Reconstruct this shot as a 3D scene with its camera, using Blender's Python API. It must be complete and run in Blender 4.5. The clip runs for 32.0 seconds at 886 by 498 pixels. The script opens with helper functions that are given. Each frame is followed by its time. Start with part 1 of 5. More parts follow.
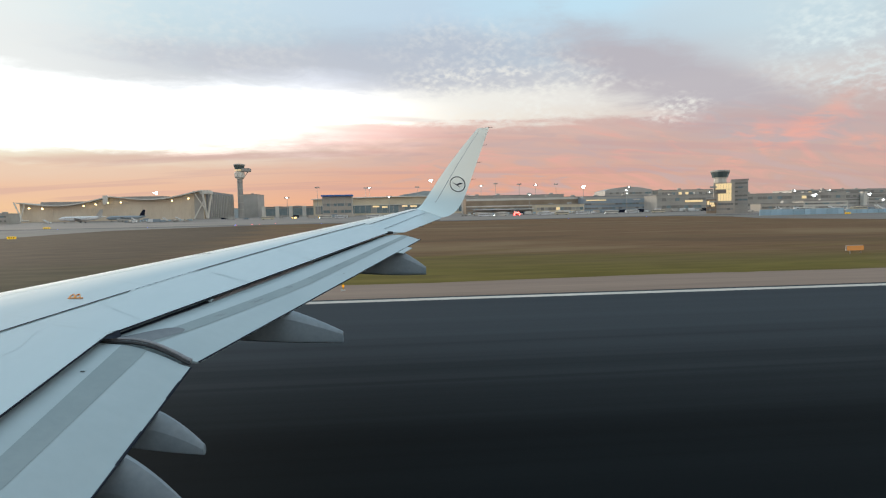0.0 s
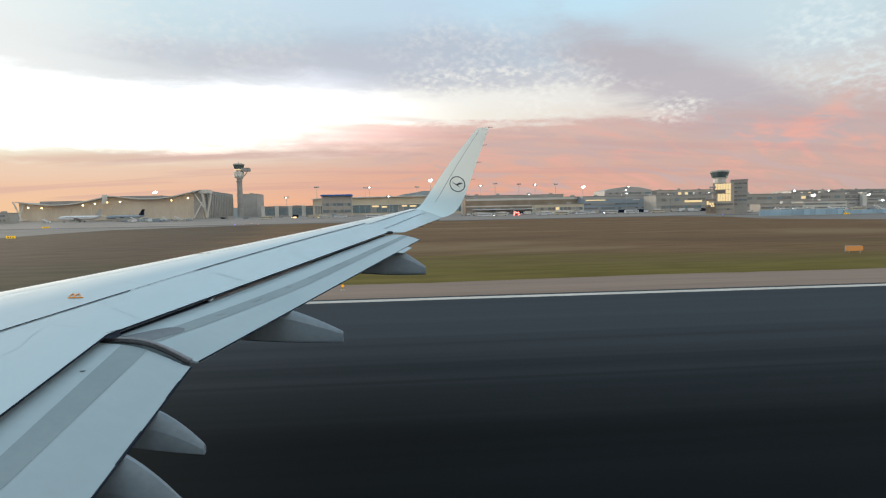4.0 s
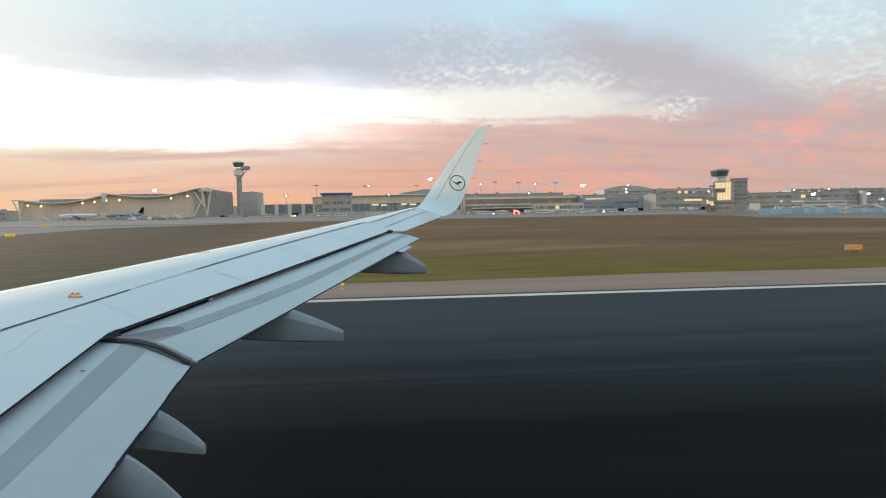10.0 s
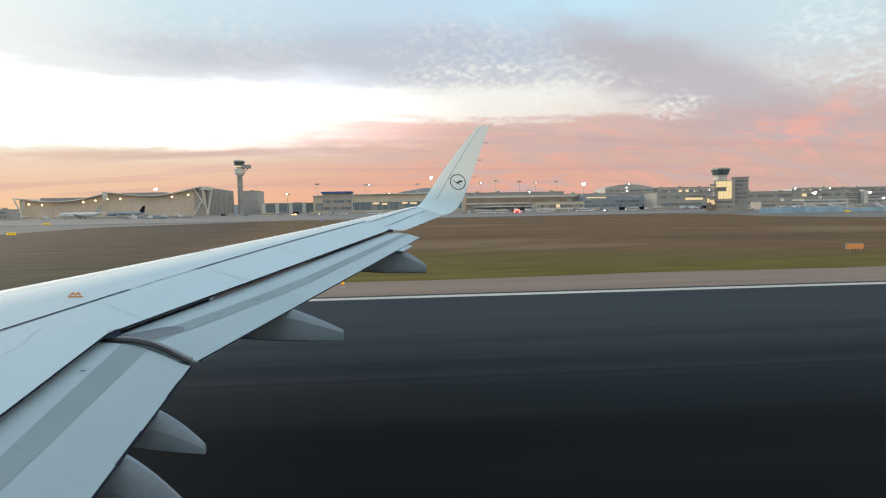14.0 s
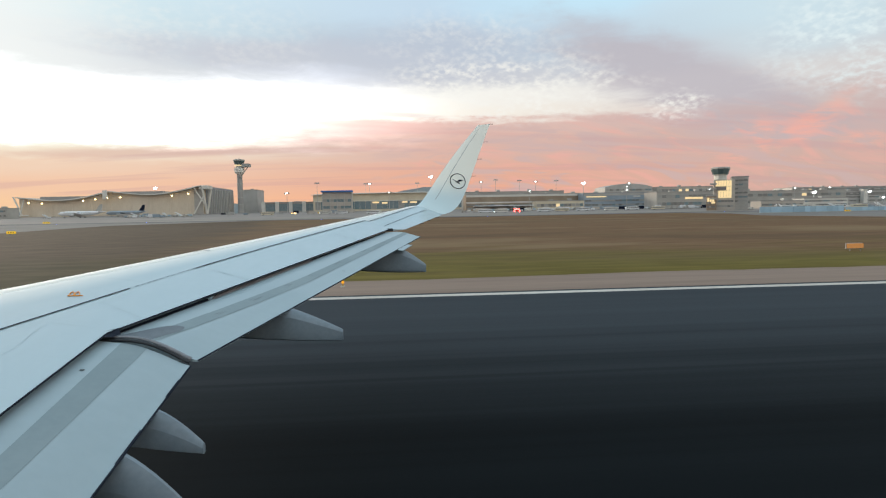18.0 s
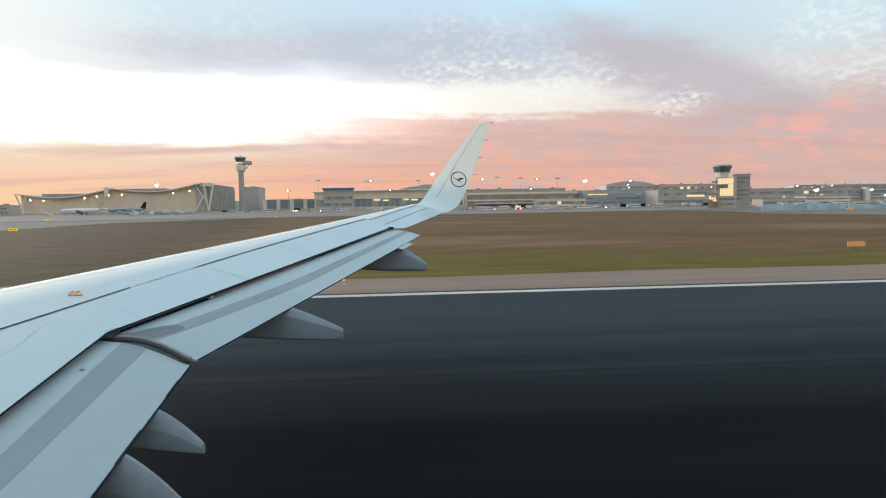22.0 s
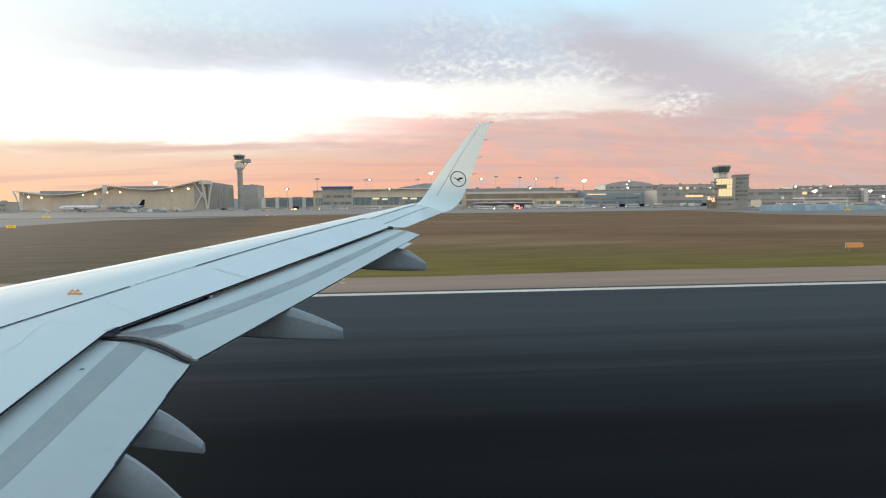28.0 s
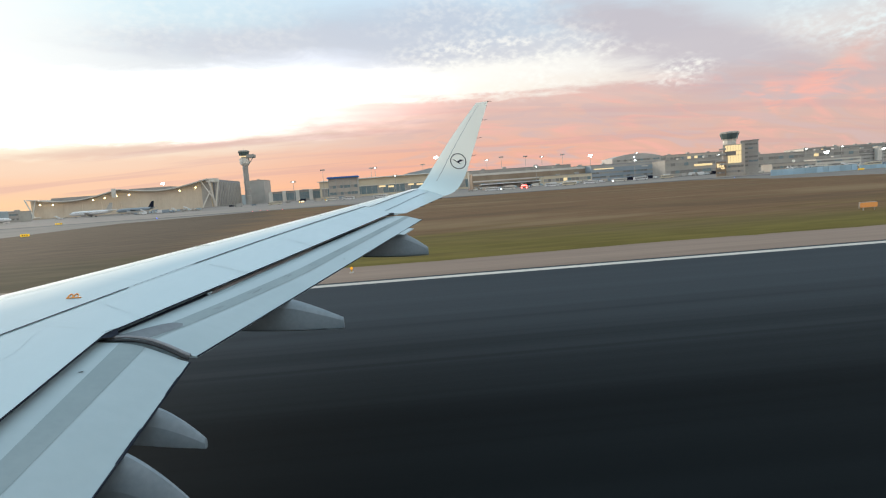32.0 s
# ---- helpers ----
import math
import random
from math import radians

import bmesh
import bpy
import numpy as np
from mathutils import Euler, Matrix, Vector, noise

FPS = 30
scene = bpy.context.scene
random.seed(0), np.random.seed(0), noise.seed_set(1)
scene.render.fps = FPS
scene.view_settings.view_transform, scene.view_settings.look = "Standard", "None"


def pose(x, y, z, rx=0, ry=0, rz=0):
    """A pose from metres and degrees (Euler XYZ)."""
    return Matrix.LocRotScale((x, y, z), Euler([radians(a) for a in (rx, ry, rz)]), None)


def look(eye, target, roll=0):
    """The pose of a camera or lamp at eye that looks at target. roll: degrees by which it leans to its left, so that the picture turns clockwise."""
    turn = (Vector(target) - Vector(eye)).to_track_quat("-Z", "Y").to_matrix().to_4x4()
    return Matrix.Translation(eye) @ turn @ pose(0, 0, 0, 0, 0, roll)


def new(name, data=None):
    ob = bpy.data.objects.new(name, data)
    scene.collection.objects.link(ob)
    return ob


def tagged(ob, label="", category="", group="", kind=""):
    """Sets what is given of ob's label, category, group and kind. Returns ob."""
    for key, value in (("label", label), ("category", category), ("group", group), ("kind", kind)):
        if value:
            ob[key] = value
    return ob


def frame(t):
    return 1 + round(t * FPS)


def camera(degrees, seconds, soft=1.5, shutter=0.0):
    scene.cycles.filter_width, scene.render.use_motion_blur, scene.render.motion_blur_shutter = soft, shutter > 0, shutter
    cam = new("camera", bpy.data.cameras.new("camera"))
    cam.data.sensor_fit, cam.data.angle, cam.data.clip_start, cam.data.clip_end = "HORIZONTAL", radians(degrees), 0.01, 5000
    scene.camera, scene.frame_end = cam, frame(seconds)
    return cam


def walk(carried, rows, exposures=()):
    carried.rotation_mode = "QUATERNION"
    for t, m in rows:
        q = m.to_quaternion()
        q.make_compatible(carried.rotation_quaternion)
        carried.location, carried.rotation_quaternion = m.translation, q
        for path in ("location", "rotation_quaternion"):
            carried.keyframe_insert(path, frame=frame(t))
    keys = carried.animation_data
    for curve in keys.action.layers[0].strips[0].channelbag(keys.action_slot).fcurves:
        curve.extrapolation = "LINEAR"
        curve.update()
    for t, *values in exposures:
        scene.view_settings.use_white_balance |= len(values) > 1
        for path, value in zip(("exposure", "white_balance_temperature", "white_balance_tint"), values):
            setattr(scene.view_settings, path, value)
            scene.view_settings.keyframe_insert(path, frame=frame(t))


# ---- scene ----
cam = camera(80.0, 32.0, soft=1.2)
# seconds, place by the window, pitch, roll, yaw; the seat sways with the flexing wing and the nose lifts at the end
ROWS = [(0, 0.000, -0.026, 4.334, 86.62, 1.25, -4.09),
        (2, -0.005, -0.026, 4.343, 86.55, 1.16, -4.11),
        (4.5, -0.009, -0.022, 4.334, 86.61, 1.18, -4.15),
        (7, -0.037, -0.006, 4.342, 86.55, 1.05, -4.30),
        (9.5, -0.016, -0.016, 4.345, 86.45, 1.11, -4.19),
        (12, -0.007, -0.020, 4.353, 86.37, 1.09, -4.12),
        (14.5, -0.005, -0.015, 4.357, 86.28, 1.10, -4.09),
        (17, -0.002, -0.015, 4.359, 86.22, 1.08, -4.10),
        (19.5, -0.003, -0.012, 4.365, 86.13, 1.01, -4.08),
        (22, 0.010, -0.008, 4.382, 85.93, 1.00, -3.97),
        (24, 0.006, -0.006, 4.397, 85.83, 0.88, -3.98),
        (26.5, -0.000, -0.007, 4.394, 85.87, 0.82, -4.05),
        (28.5, -0.009, -0.005, 4.399, 85.81, 0.67, -4.10),
        (29.6, -0.012, -0.002, 4.404, 85.73, 0.62, -4.12),
        (30.1, 0.003, -0.001, 4.400, 85.57, 0.94, -4.05),
        (30.5, 0.020, -0.005, 4.403, 85.42, 1.20, -3.98),
        (31, 0.040, 0.030, 4.406, 84.97, 1.81, -3.81),
        (31.5, 0.095, 0.042, 4.387, 84.53, 3.02, -3.58),
        (32, 0.151, 0.037, 4.376, 84.13, 4.08, -3.33)]
walk(cam, [(row[0], pose(*row[1:])) for row in ROWS],
     [(0.0, -0.13, 6500, 7), (8.0, -0.07, 6500, 7), (18.0, -0.05, 6500, 7), (24.0, 0.05, 6500, 7), (32.0, 0.10, 6500, 7)])


# ---- node helpers ----
def lin(r, g, b, k=1.0):
    """A colour from 0..255 display values to linear."""
    return tuple(k * ((v / 255 / 12.92) if v < 10 else ((v / 255 + 0.055) / 1.055) ** 2.4) for v in (r, g, b)) + (1.0,)


class Tree:
    def __init__(self, tree):
        self.t = tree
        tree.nodes.clear()

    def node(self, kind):
        return self.t.nodes.new(kind)

    def put(self, socket, value):
        if hasattr(value, "is_linked"):
            self.t.links.new(value, socket)
        else:
            socket.default_value = value

    def calc(self, op, a, b=0.0, c=0.0):
        n = self.node("ShaderNodeMath")
        n.operation = op
        for i, v in enumerate((a, b, c)):
            self.put(n.inputs[i], v)
        return n.outputs[0]

    def ramp(self, fac, stops, interpolation="LINEAR"):
        n = self.node("ShaderNodeValToRGB")
        n.color_ramp.interpolation = interpolation
        while len(n.color_ramp.elements) < len(stops):
            n.color_ramp.elements.new(1.0)
        for e, (p, c) in zip(n.color_ramp.elements, stops):
            e.position = p
        for e, (p, c) in zip(n.color_ramp.elements, stops):
            e.color = c
        self.put(n.inputs[0], fac)
        return n.outputs[0]

    def step(self, v, a, b, lo=0.0, hi=1.0):
        n = self.node("ShaderNodeMapRange")
        n.interpolation_type = "SMOOTHSTEP"
        for i, x in enumerate((v, a, b, lo, hi)):
            self.put(n.inputs[i], x)
        return n.outputs[0]

    def mix(self, fac, a, b, blend="MIX"):
        n = self.node("ShaderNodeMix")
        n.data_type, n.blend_type = "RGBA", blend
        self.put(n.inputs[0], fac)
        self.put(n.inputs[6], a)
        self.put(n.inputs[7], b)
        return n.outputs[2]

    def noise(self, vec, scale, detail=4.0, rough=0.55, warp=0.0):
        n = self.node("ShaderNodeTexNoise")
        self.put(n.inputs["Vector"], vec)
        n.inputs["Scale"].default_value = scale
        n.inputs["Detail"].default_value = detail
        n.inputs["Roughness"].default_value = rough
        n.inputs["Distortion"].default_value = warp
        return n.outputs[0]

    def vec(self, v, s=(1, 1, 1), p=(0, 0, 0), turn=0.0):
        n = self.node("ShaderNodeMapping")
        self.put(n.inputs[0], v)
        n.inputs[1].default_value = p
        n.inputs[2].default_value = (0, 0, turn)
        n.inputs[3].default_value = s
        return n.outputs[0]


# ---- sky: dusk, the sun just under the horizon ahead of the wing ----
SUN_AZ = radians(-52)
world = bpy.data.worlds.new("dusk_sky")
scene.world = world
world.use_nodes = True
k = Tree(world.node_tree)
coord = k.node("ShaderNodeTexCoord").outputs["Generated"]
sep = k.node("ShaderNodeSeparateXYZ")
k.put(sep.inputs[0], coord)
dx, dy, dz = sep.outputs
flat = k.calc("SQRT", k.calc("ADD", k.calc("MULTIPLY", dx, dx), k.calc("MULTIPLY", dy, dy)))
elev = k.calc("MULTIPLY", k.calc("ARCTAN2", dz, flat), 57.2958)
toward = k.calc("DIVIDE", k.calc("ADD", k.calc("MULTIPLY", dx, math.sin(SUN_AZ)), k.calc("MULTIPLY", dy, math.cos(SUN_AZ))), k.calc("MAXIMUM", flat, 0.001))
away = k.calc("MULTIPLY", k.calc("ARCCOSINE", k.calc("MINIMUM", k.calc("MAXIMUM", toward, -1.0), 1.0)), 57.2958)
# cloud deck: directions laid out on a plane overhead
deck = k.node("ShaderNodeCombineXYZ")
lift = k.calc("ADD", k.calc("MAXIMUM", dz, 0.0), 0.10)
k.put(deck.inputs[0], k.calc("DIVIDE", dx, lift))
k.put(deck.inputs[1], k.calc("DIVIDE", dy, lift))
deck = deck.outputs[0]
low = k.noise(k.vec(deck, (0.35, 0.9, 1), (3.1, 0.4, 0), 0.25), 1.0, 4.0, 0.55, 0.4)
fine = k.noise(k.vec(deck, (1.0, 1.3, 1), (1.7, 2.2, 0), 0.3), 3.2, 6.0, 0.62, 0.3)
round_deck = k.node("ShaderNodeCombineXYZ")
higher = k.calc("ADD", k.calc("MAXIMUM", dz, 0.0), 0.42)
k.put(round_deck.inputs[0], k.calc("DIVIDE", dx, higher))
k.put(round_deck.inputs[1], k.calc("DIVIDE", dy, higher))
round_deck = round_deck.outputs[0]
puff = k.noise(k.vec(round_deck, (1.0, 1.0, 1), (5.0, 1.0, 0), -0.5), 46.0, 2.0, 0.5, 0.0)
lump = k.noise(k.vec(round_deck, (1.0, 1.2, 1), (2.4, 6.1, 0), 0.35), 9.0, 4.0, 0.55, 0.5)
wave = k.calc("ADD", k.calc("MULTIPLY", k.calc("SUBTRACT", low, 0.5), 3.2), k.calc("MULTIPLY", k.calc("SUBTRACT", fine, 0.5), 2.2))
height = k.calc("ADD", elev, k.calc("MULTIPLY", wave, k.step(elev, 1.0, 9.0)))
h = k.calc("DIVIDE", height, 30.0)


def band(stops):
    return k.ramp(h, [(min(max(e / 30, 0), 1), lin(*c)) for e, c in stops], "EASE")


left = band([(0, (255, 220, 164)), (1.5, (254, 208, 166)), (3.2, (249, 205, 175)), (5.0, (247, 215, 191)), (6.2, (253, 237, 215)), (7.2, (255, 254, 244)),
             (9.2, (255, 255, 252)), (12.0, (252, 252, 251)), (13.2, (234, 236, 240)), (15.8, (222, 230, 237)), (18.5, (218, 238, 246)), (24, (222, 240, 248)), (30, (200, 224, 242))])
middle = band([(0, (253, 186, 147)), (1.2, (247, 176, 145)), (4, (236, 178, 155)), (6.8, (225, 184, 172)), (8.9, (229, 190, 180)), (9.7, (255, 247, 237)),
               (12.0, (253, 249, 244)), (14.0, (208, 209, 218)), (17, (190, 202, 219)), (21, (202, 222, 241)), (25, (206, 232, 250)), (30, (184, 216, 242))])
right = band([(0, (200, 174, 168)), (1.5, (208, 176, 167)), (4, (213, 179, 170)), (7, (208, 182, 177)), (9, (210, 193, 191)), (12, (219, 214, 215)),
              (15, (210, 218, 226)), (18, (212, 232, 243)), (23, (210, 236, 251)), (30, (196, 220, 240))])
sky = k.mix(k.step(away, 14, 60), left, middle)
sky = k.mix(k.step(away, 54, 98), sky, right)
sky = k.mix(k.calc("MULTIPLY", k.step(away, 31, 15), k.step(elev, 10.5, 13.0, 0.0, 0.8)), sky, lin(253, 254, 253))
sky = k.mix(k.step(away, 108, 165), sky, lin(236, 231, 221))


def cloud(bearing, up, wide, tall, ragged=0.35, lean=0.0):
    """A soft ragged cloud, centred at a bearing from straight abeam and a height in degrees."""
    u, v = k.calc("SUBTRACT", azim, bearing), k.calc("SUBTRACT", elev, up)
    co, si = math.cos(radians(lean)), math.sin(radians(lean))
    a = k.calc("DIVIDE", k.calc("ADD", k.calc("MULTIPLY", u, co), k.calc("MULTIPLY", v, si)), wide)
    b = k.calc("DIVIDE", k.calc("SUBTRACT", k.calc("MULTIPLY", v, co), k.calc("MULTIPLY", u, si)), tall)
    far = k.calc("SQRT", k.calc("ADD", k.calc("MULTIPLY", a, a), k.calc("MULTIPLY", b, b)))
    far = k.calc("ADD", far, k.calc("MULTIPLY", k.calc("SUBTRACT", low, 0.5), ragged * 4))
    far = k.calc("ADD", far, k.calc("MULTIPLY", k.calc("SUBTRACT", fine, 0.5), ragged * 3))
    return k.step(far, 1.25, 0.35)


azim = k.calc("MULTIPLY", k.calc("ARCTAN2", dx, dy), 57.2958)
cells = k.calc("MULTIPLY", k.step(puff, 0.33, 0.74), k.step(lump, 0.32, 0.56))
sky = k.mix(k.calc("MULTIPLY", cloud(-9, 15.6, 18, 1.9), 0.8), sky, lin(206, 209, 220))
sky = k.mix(k.calc("MULTIPLY", cloud(4, 17.0, 13, 3.0), 0.6), sky, lin(196, 203, 218))
sky = k.mix(k.calc("MULTIPLY", cloud(18, 21.5, 13, 4.2), 0.85), sky, lin(202, 235, 254))
sky = k.mix(k.calc("MULTIPLY", cloud(26.5, 13.4, 17, 3.6, 0.4, -25), 0.85), sky, lin(194, 187, 196))
sky = k.mix(k.calc("MULTIPLY", cloud(37.5, 7.8, 9, 1.6, 0.35, -12), 0.6), sky, lin(203, 181, 181))
sky = k.mix(k.calc("MULTIPLY", cloud(40, 17.0, 10, 4.2), 0.85), sky, lin(210, 228, 238))
torn = k.calc("MAXIMUM", cloud(11, 13.2, 13, 3.4, 0.3), k.calc("MULTIPLY", cloud(9, 17.0, 12, 3.6, 0.3, -8), 0.40))
torn = k.calc("MAXIMUM", torn, k.calc("MULTIPLY", cloud(28, 10.0, 3.2, 1.4), 1.0))
torn = k.calc("MAXIMUM", torn, k.calc("MULTIPLY", cloud(-24, 18.5, 16, 4.5), 0.25))
sky = k.mix(k.calc("MULTIPLY", k.calc("MULTIPLY", torn, cells), 0.9), sky, lin(252, 249, 244))
# the cyan-white deck high away from the sun, greyer at its far end
sky = k.mix(k.calc("MULTIPLY", cloud(47.5, 18.5, 5.5, 5.5, 0.4, 20), 0.5), sky, lin(190, 200, 207))
sky = k.mix(k.calc("MULTIPLY", k.calc("MULTIPLY", cloud(41, 14.2, 8, 4.6, 0.3, -25), cells), 0.8), sky, lin(234, 245, 248))
ridge = k.calc("MAXIMUM", cloud(38.5, 7.2, 4.2, 1.0, 0.5, 38), cloud(35.2, 6.4, 0.9, 2.0, 0.5, 8))
ridge = k.calc("MAXIMUM", ridge, k.calc("MAXIMUM", cloud(33.0, 5.0, 2.0, 1.0, 0.5), cloud(42.3, 5.6, 2.0, 0.9, 0.5)))
ridge = k.calc("MULTIPLY", ridge, k.step(fine, 0.36, 0.60))
sky = k.mix(k.calc("MULTIPLY", ridge, 0.7), sky, lin(252, 182, 164))
# blotches of rose and grey in the low deck away from the sun
blotch = k.noise(k.vec(round_deck, (0.7, 2.0, 1), (8.3, 3.3, 0), 0.5), 6.5, 4.0, 0.5, 0.9)
low_deck = k.calc("MULTIPLY", k.calc("MULTIPLY", k.step(elev, 0.6, 2.4), k.step(elev, 11.0, 7.5)), k.step(away, 40, 62))
sky = k.mix(k.calc("MULTIPLY", k.calc("MULTIPLY", low_deck, k.step(blotch, 0.50, 0.70)), 0.55), sky, lin(246, 180, 168))
sky = k.mix(k.calc("MULTIPLY", k.calc("MULTIPLY", low_deck, k.step(blotch, 0.52, 0.36)), 0.75), sky, lin(209, 182, 180))
# thin mauve streaks under the bright band
sky = k.mix(k.calc("MULTIPLY", cloud(-25, 6.2, 12, 0.55, 0.14, 3.0), 0.65), sky, lin(224, 186, 172))
sky = k.mix(k.calc("MULTIPLY", cloud(-2, 10.6, 6.0, 0.28, 0.12, -3.0), 0.55), sky, lin(214, 200, 198))
sky = k.mix(k.calc("MULTIPLY", cloud(-4, 9.6, 9.5, 0.42, 0.10, -1.5), 0.8), sky, lin(232, 192, 184))
# long thin streaks low over the horizon
streak = k.noise(k.vec(deck, (0.25, 1.6, 1), (0.6, 7.0, 0), 0.12), 1.6, 4.0, 0.5, 0.2)
thin = k.calc("MULTIPLY", k.step(streak, 0.50, 0.64), k.calc("MULTIPLY", k.step(elev, 0.8, 2.5), k.step(elev, 10.5, 8.0)))
sky = k.mix(k.calc("MULTIPLY", thin, 0.32), sky, lin(206, 164, 166))
glow = k.mix(k.step(elev, 22, 50), sky, lin(206, 228, 242))
# the clear band over the sun is far brighter than the clouds
strong = k.calc("MULTIPLY", k.step(away, 62, 10), k.calc("MULTIPLY", k.step(height, 6.5, 9.0), k.step(k.calc("SUBTRACT", height, k.calc("SUBTRACT", k.step(away, 22, 44, 13.6, 15.6), k.step(away, 46, 60, 0.0, 1.4))), 0.0, -4.2)))
strong = k.calc("ADD", k.calc("MULTIPLY_ADD", strong, 3.2, 1.0), k.step(away, 100, 150, 0.0, 0.3))
background = k.node("ShaderNodeBackground")
k.put(background.inputs[0], glow)
# the frames clip in the glow ahead; overhead the deck is a plain dusk blue
k.put(background.inputs[1], strong)
k.t.links.new(background.outputs[0], k.node("ShaderNodeOutputWorld").inputs[0])

lamp = bpy.data.lights.new("sun", "SUN")
lamp.energy, lamp.angle, lamp.color = 2.6, radians(10), (1.0, 0.84, 0.68)
sun = new("sun", lamp)
sun.matrix_world = look((0, 0, 60), (-math.sin(SUN_AZ) * 60, -math.cos(SUN_AZ) * 60, 60 - 60 * math.tan(radians(5))))


# ---- materials ----
def surf(name, a, b, scale=1.0, rough=0.6, bump=0.0, stretch=(1, 1, 1), metal=0.0, fine_scale=12.0, space="Object", amount=1.0, spec=0.5, per_piece=0.0):
    m = bpy.data.materials.new(name)
    m.use_nodes = True
    t = Tree(m.node_tree)
    v = t.vec(t.node("ShaderNodeTexCoord").outputs[space], stretch)
    big, small = t.noise(v, scale, 4.0), t.noise(v, scale * fine_scale, 3.0)
    blend = t.calc("MULTIPLY", t.step(t.calc("ADD", t.calc("MULTIPLY", big, 0.65), t.calc("MULTIPLY", small, 0.35)), 0.34, 0.66), amount)
    colour = t.mix(blend, a, b)
    if per_piece:
        own = t.calc("MULTIPLY_ADD", t.node("ShaderNodeObjectInfo").outputs["Random"], per_piece, 1 - per_piece / 2)
        shade = t.node("ShaderNodeCombineXYZ")
        for i in range(3):
            t.put(shade.inputs[i], own)
        colour = t.mix(1.0, colour, shade.outputs[0], "MULTIPLY")
    p = t.node("ShaderNodeBsdfPrincipled")
    t.put(p.inputs["Base Color"], colour)
    t.put(p.inputs["Roughness"], t.calc("MULTIPLY_ADD", small, 0.15, rough - 0.075))
    p.inputs["Metallic"].default_value = metal
    p.inputs["Specular IOR Level"].default_value = spec
    if bump:
        n = t.node("ShaderNodeBump")
        n.inputs["Strength"].default_value = bump
        n.inputs["Distance"].default_value = 0.02
        t.put(n.inputs["Height"], small)
        t.put(p.inputs["Normal"], n.outputs[0])
    t.t.links.new(p.outputs[0], t.node("ShaderNodeOutputMaterial").inputs[0])
    return m


def c(r, g, b):
    return (r, g, b, 1.0)


def tip_paint():
    """Cream-white wingtip paint; the wing's bluish reflection at the root is painted in."""
    m = bpy.data.materials.new("wingtip_white_paint")
    m.use_nodes = True
    t = Tree(m.node_tree)
    place = t.node("ShaderNodeTexCoord").outputs["Object"]
    axes = t.node("ShaderNodeSeparateXYZ")
    t.put(axes.inputs[0], place)
    cloudy = t.noise(place, 0.9, 4.0)
    cream = t.mix(cloudy, c(0.92, 0.91, 0.82), c(0.95, 0.945, 0.87))
    cool = t.mix(cloudy, c(0.56, 0.69, 0.73), c(0.62, 0.74, 0.77))
    p = t.node("ShaderNodeBsdfPrincipled")
    t.put(p.inputs["Base Color"], t.mix(t.step(axes.outputs[2], 4.75, 5.45), cool, cream))
    p.inputs["Roughness"].default_value = 0.3
    t.t.links.new(p.outputs[0], t.node("ShaderNodeOutputMaterial").inputs[0])
    return m


def glowing(name, colour, strength):
    m = bpy.data.materials.new(name)
    m.use_nodes = True
    t = Tree(m.node_tree)
    e = t.node("ShaderNodeEmission")
    e.inputs[0].default_value, e.inputs[1].default_value = colour, strength
    t.t.links.new(e.outputs[0], t.node("ShaderNodeOutputMaterial").inputs[0])
    return m


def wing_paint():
    """White wing paint, with the sky's sheen along the swept leading edge painted in."""
    m = bpy.data.materials.new("wing_white_paint")
    m.use_nodes = True
    t = Tree(m.node_tree)
    place = t.node("ShaderNodeTexCoord").outputs["Object"]
    axes = t.node("ShaderNodeSeparateXYZ")
    t.put(axes.inputs[0], place)
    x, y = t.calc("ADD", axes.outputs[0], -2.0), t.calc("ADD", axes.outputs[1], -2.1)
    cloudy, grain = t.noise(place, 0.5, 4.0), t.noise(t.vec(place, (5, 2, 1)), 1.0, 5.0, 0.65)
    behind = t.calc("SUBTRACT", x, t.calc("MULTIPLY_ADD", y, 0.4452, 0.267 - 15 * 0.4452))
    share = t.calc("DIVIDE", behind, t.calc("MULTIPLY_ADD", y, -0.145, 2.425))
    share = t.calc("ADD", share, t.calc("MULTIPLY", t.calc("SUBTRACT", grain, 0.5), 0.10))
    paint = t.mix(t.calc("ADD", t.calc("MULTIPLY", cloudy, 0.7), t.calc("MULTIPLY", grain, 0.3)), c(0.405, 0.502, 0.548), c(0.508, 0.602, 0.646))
    dirt = t.noise(t.vec(place, (0.8, 6.0, 1), (3, 1, 0)), 1.0, 4.0, 0.6)
    paint = t.mix(t.step(dirt, 0.58, 0.75, 0.0, 0.35), paint, c(0.40, 0.47, 0.50))
    p = t.node("ShaderNodeBsdfPrincipled")
    # pale cream fading aft of the crest: the sheen, put into the colour
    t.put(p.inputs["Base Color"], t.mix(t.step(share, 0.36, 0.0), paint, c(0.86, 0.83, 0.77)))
    t.put(p.inputs["Roughness"], t.calc("MULTIPLY_ADD", grain, 0.14, 0.17))
    p.inputs["Specular IOR Level"].default_value = 0.9
    t.t.links.new(p.outputs[0], t.node("ShaderNodeOutputMaterial").inputs[0])
    return m


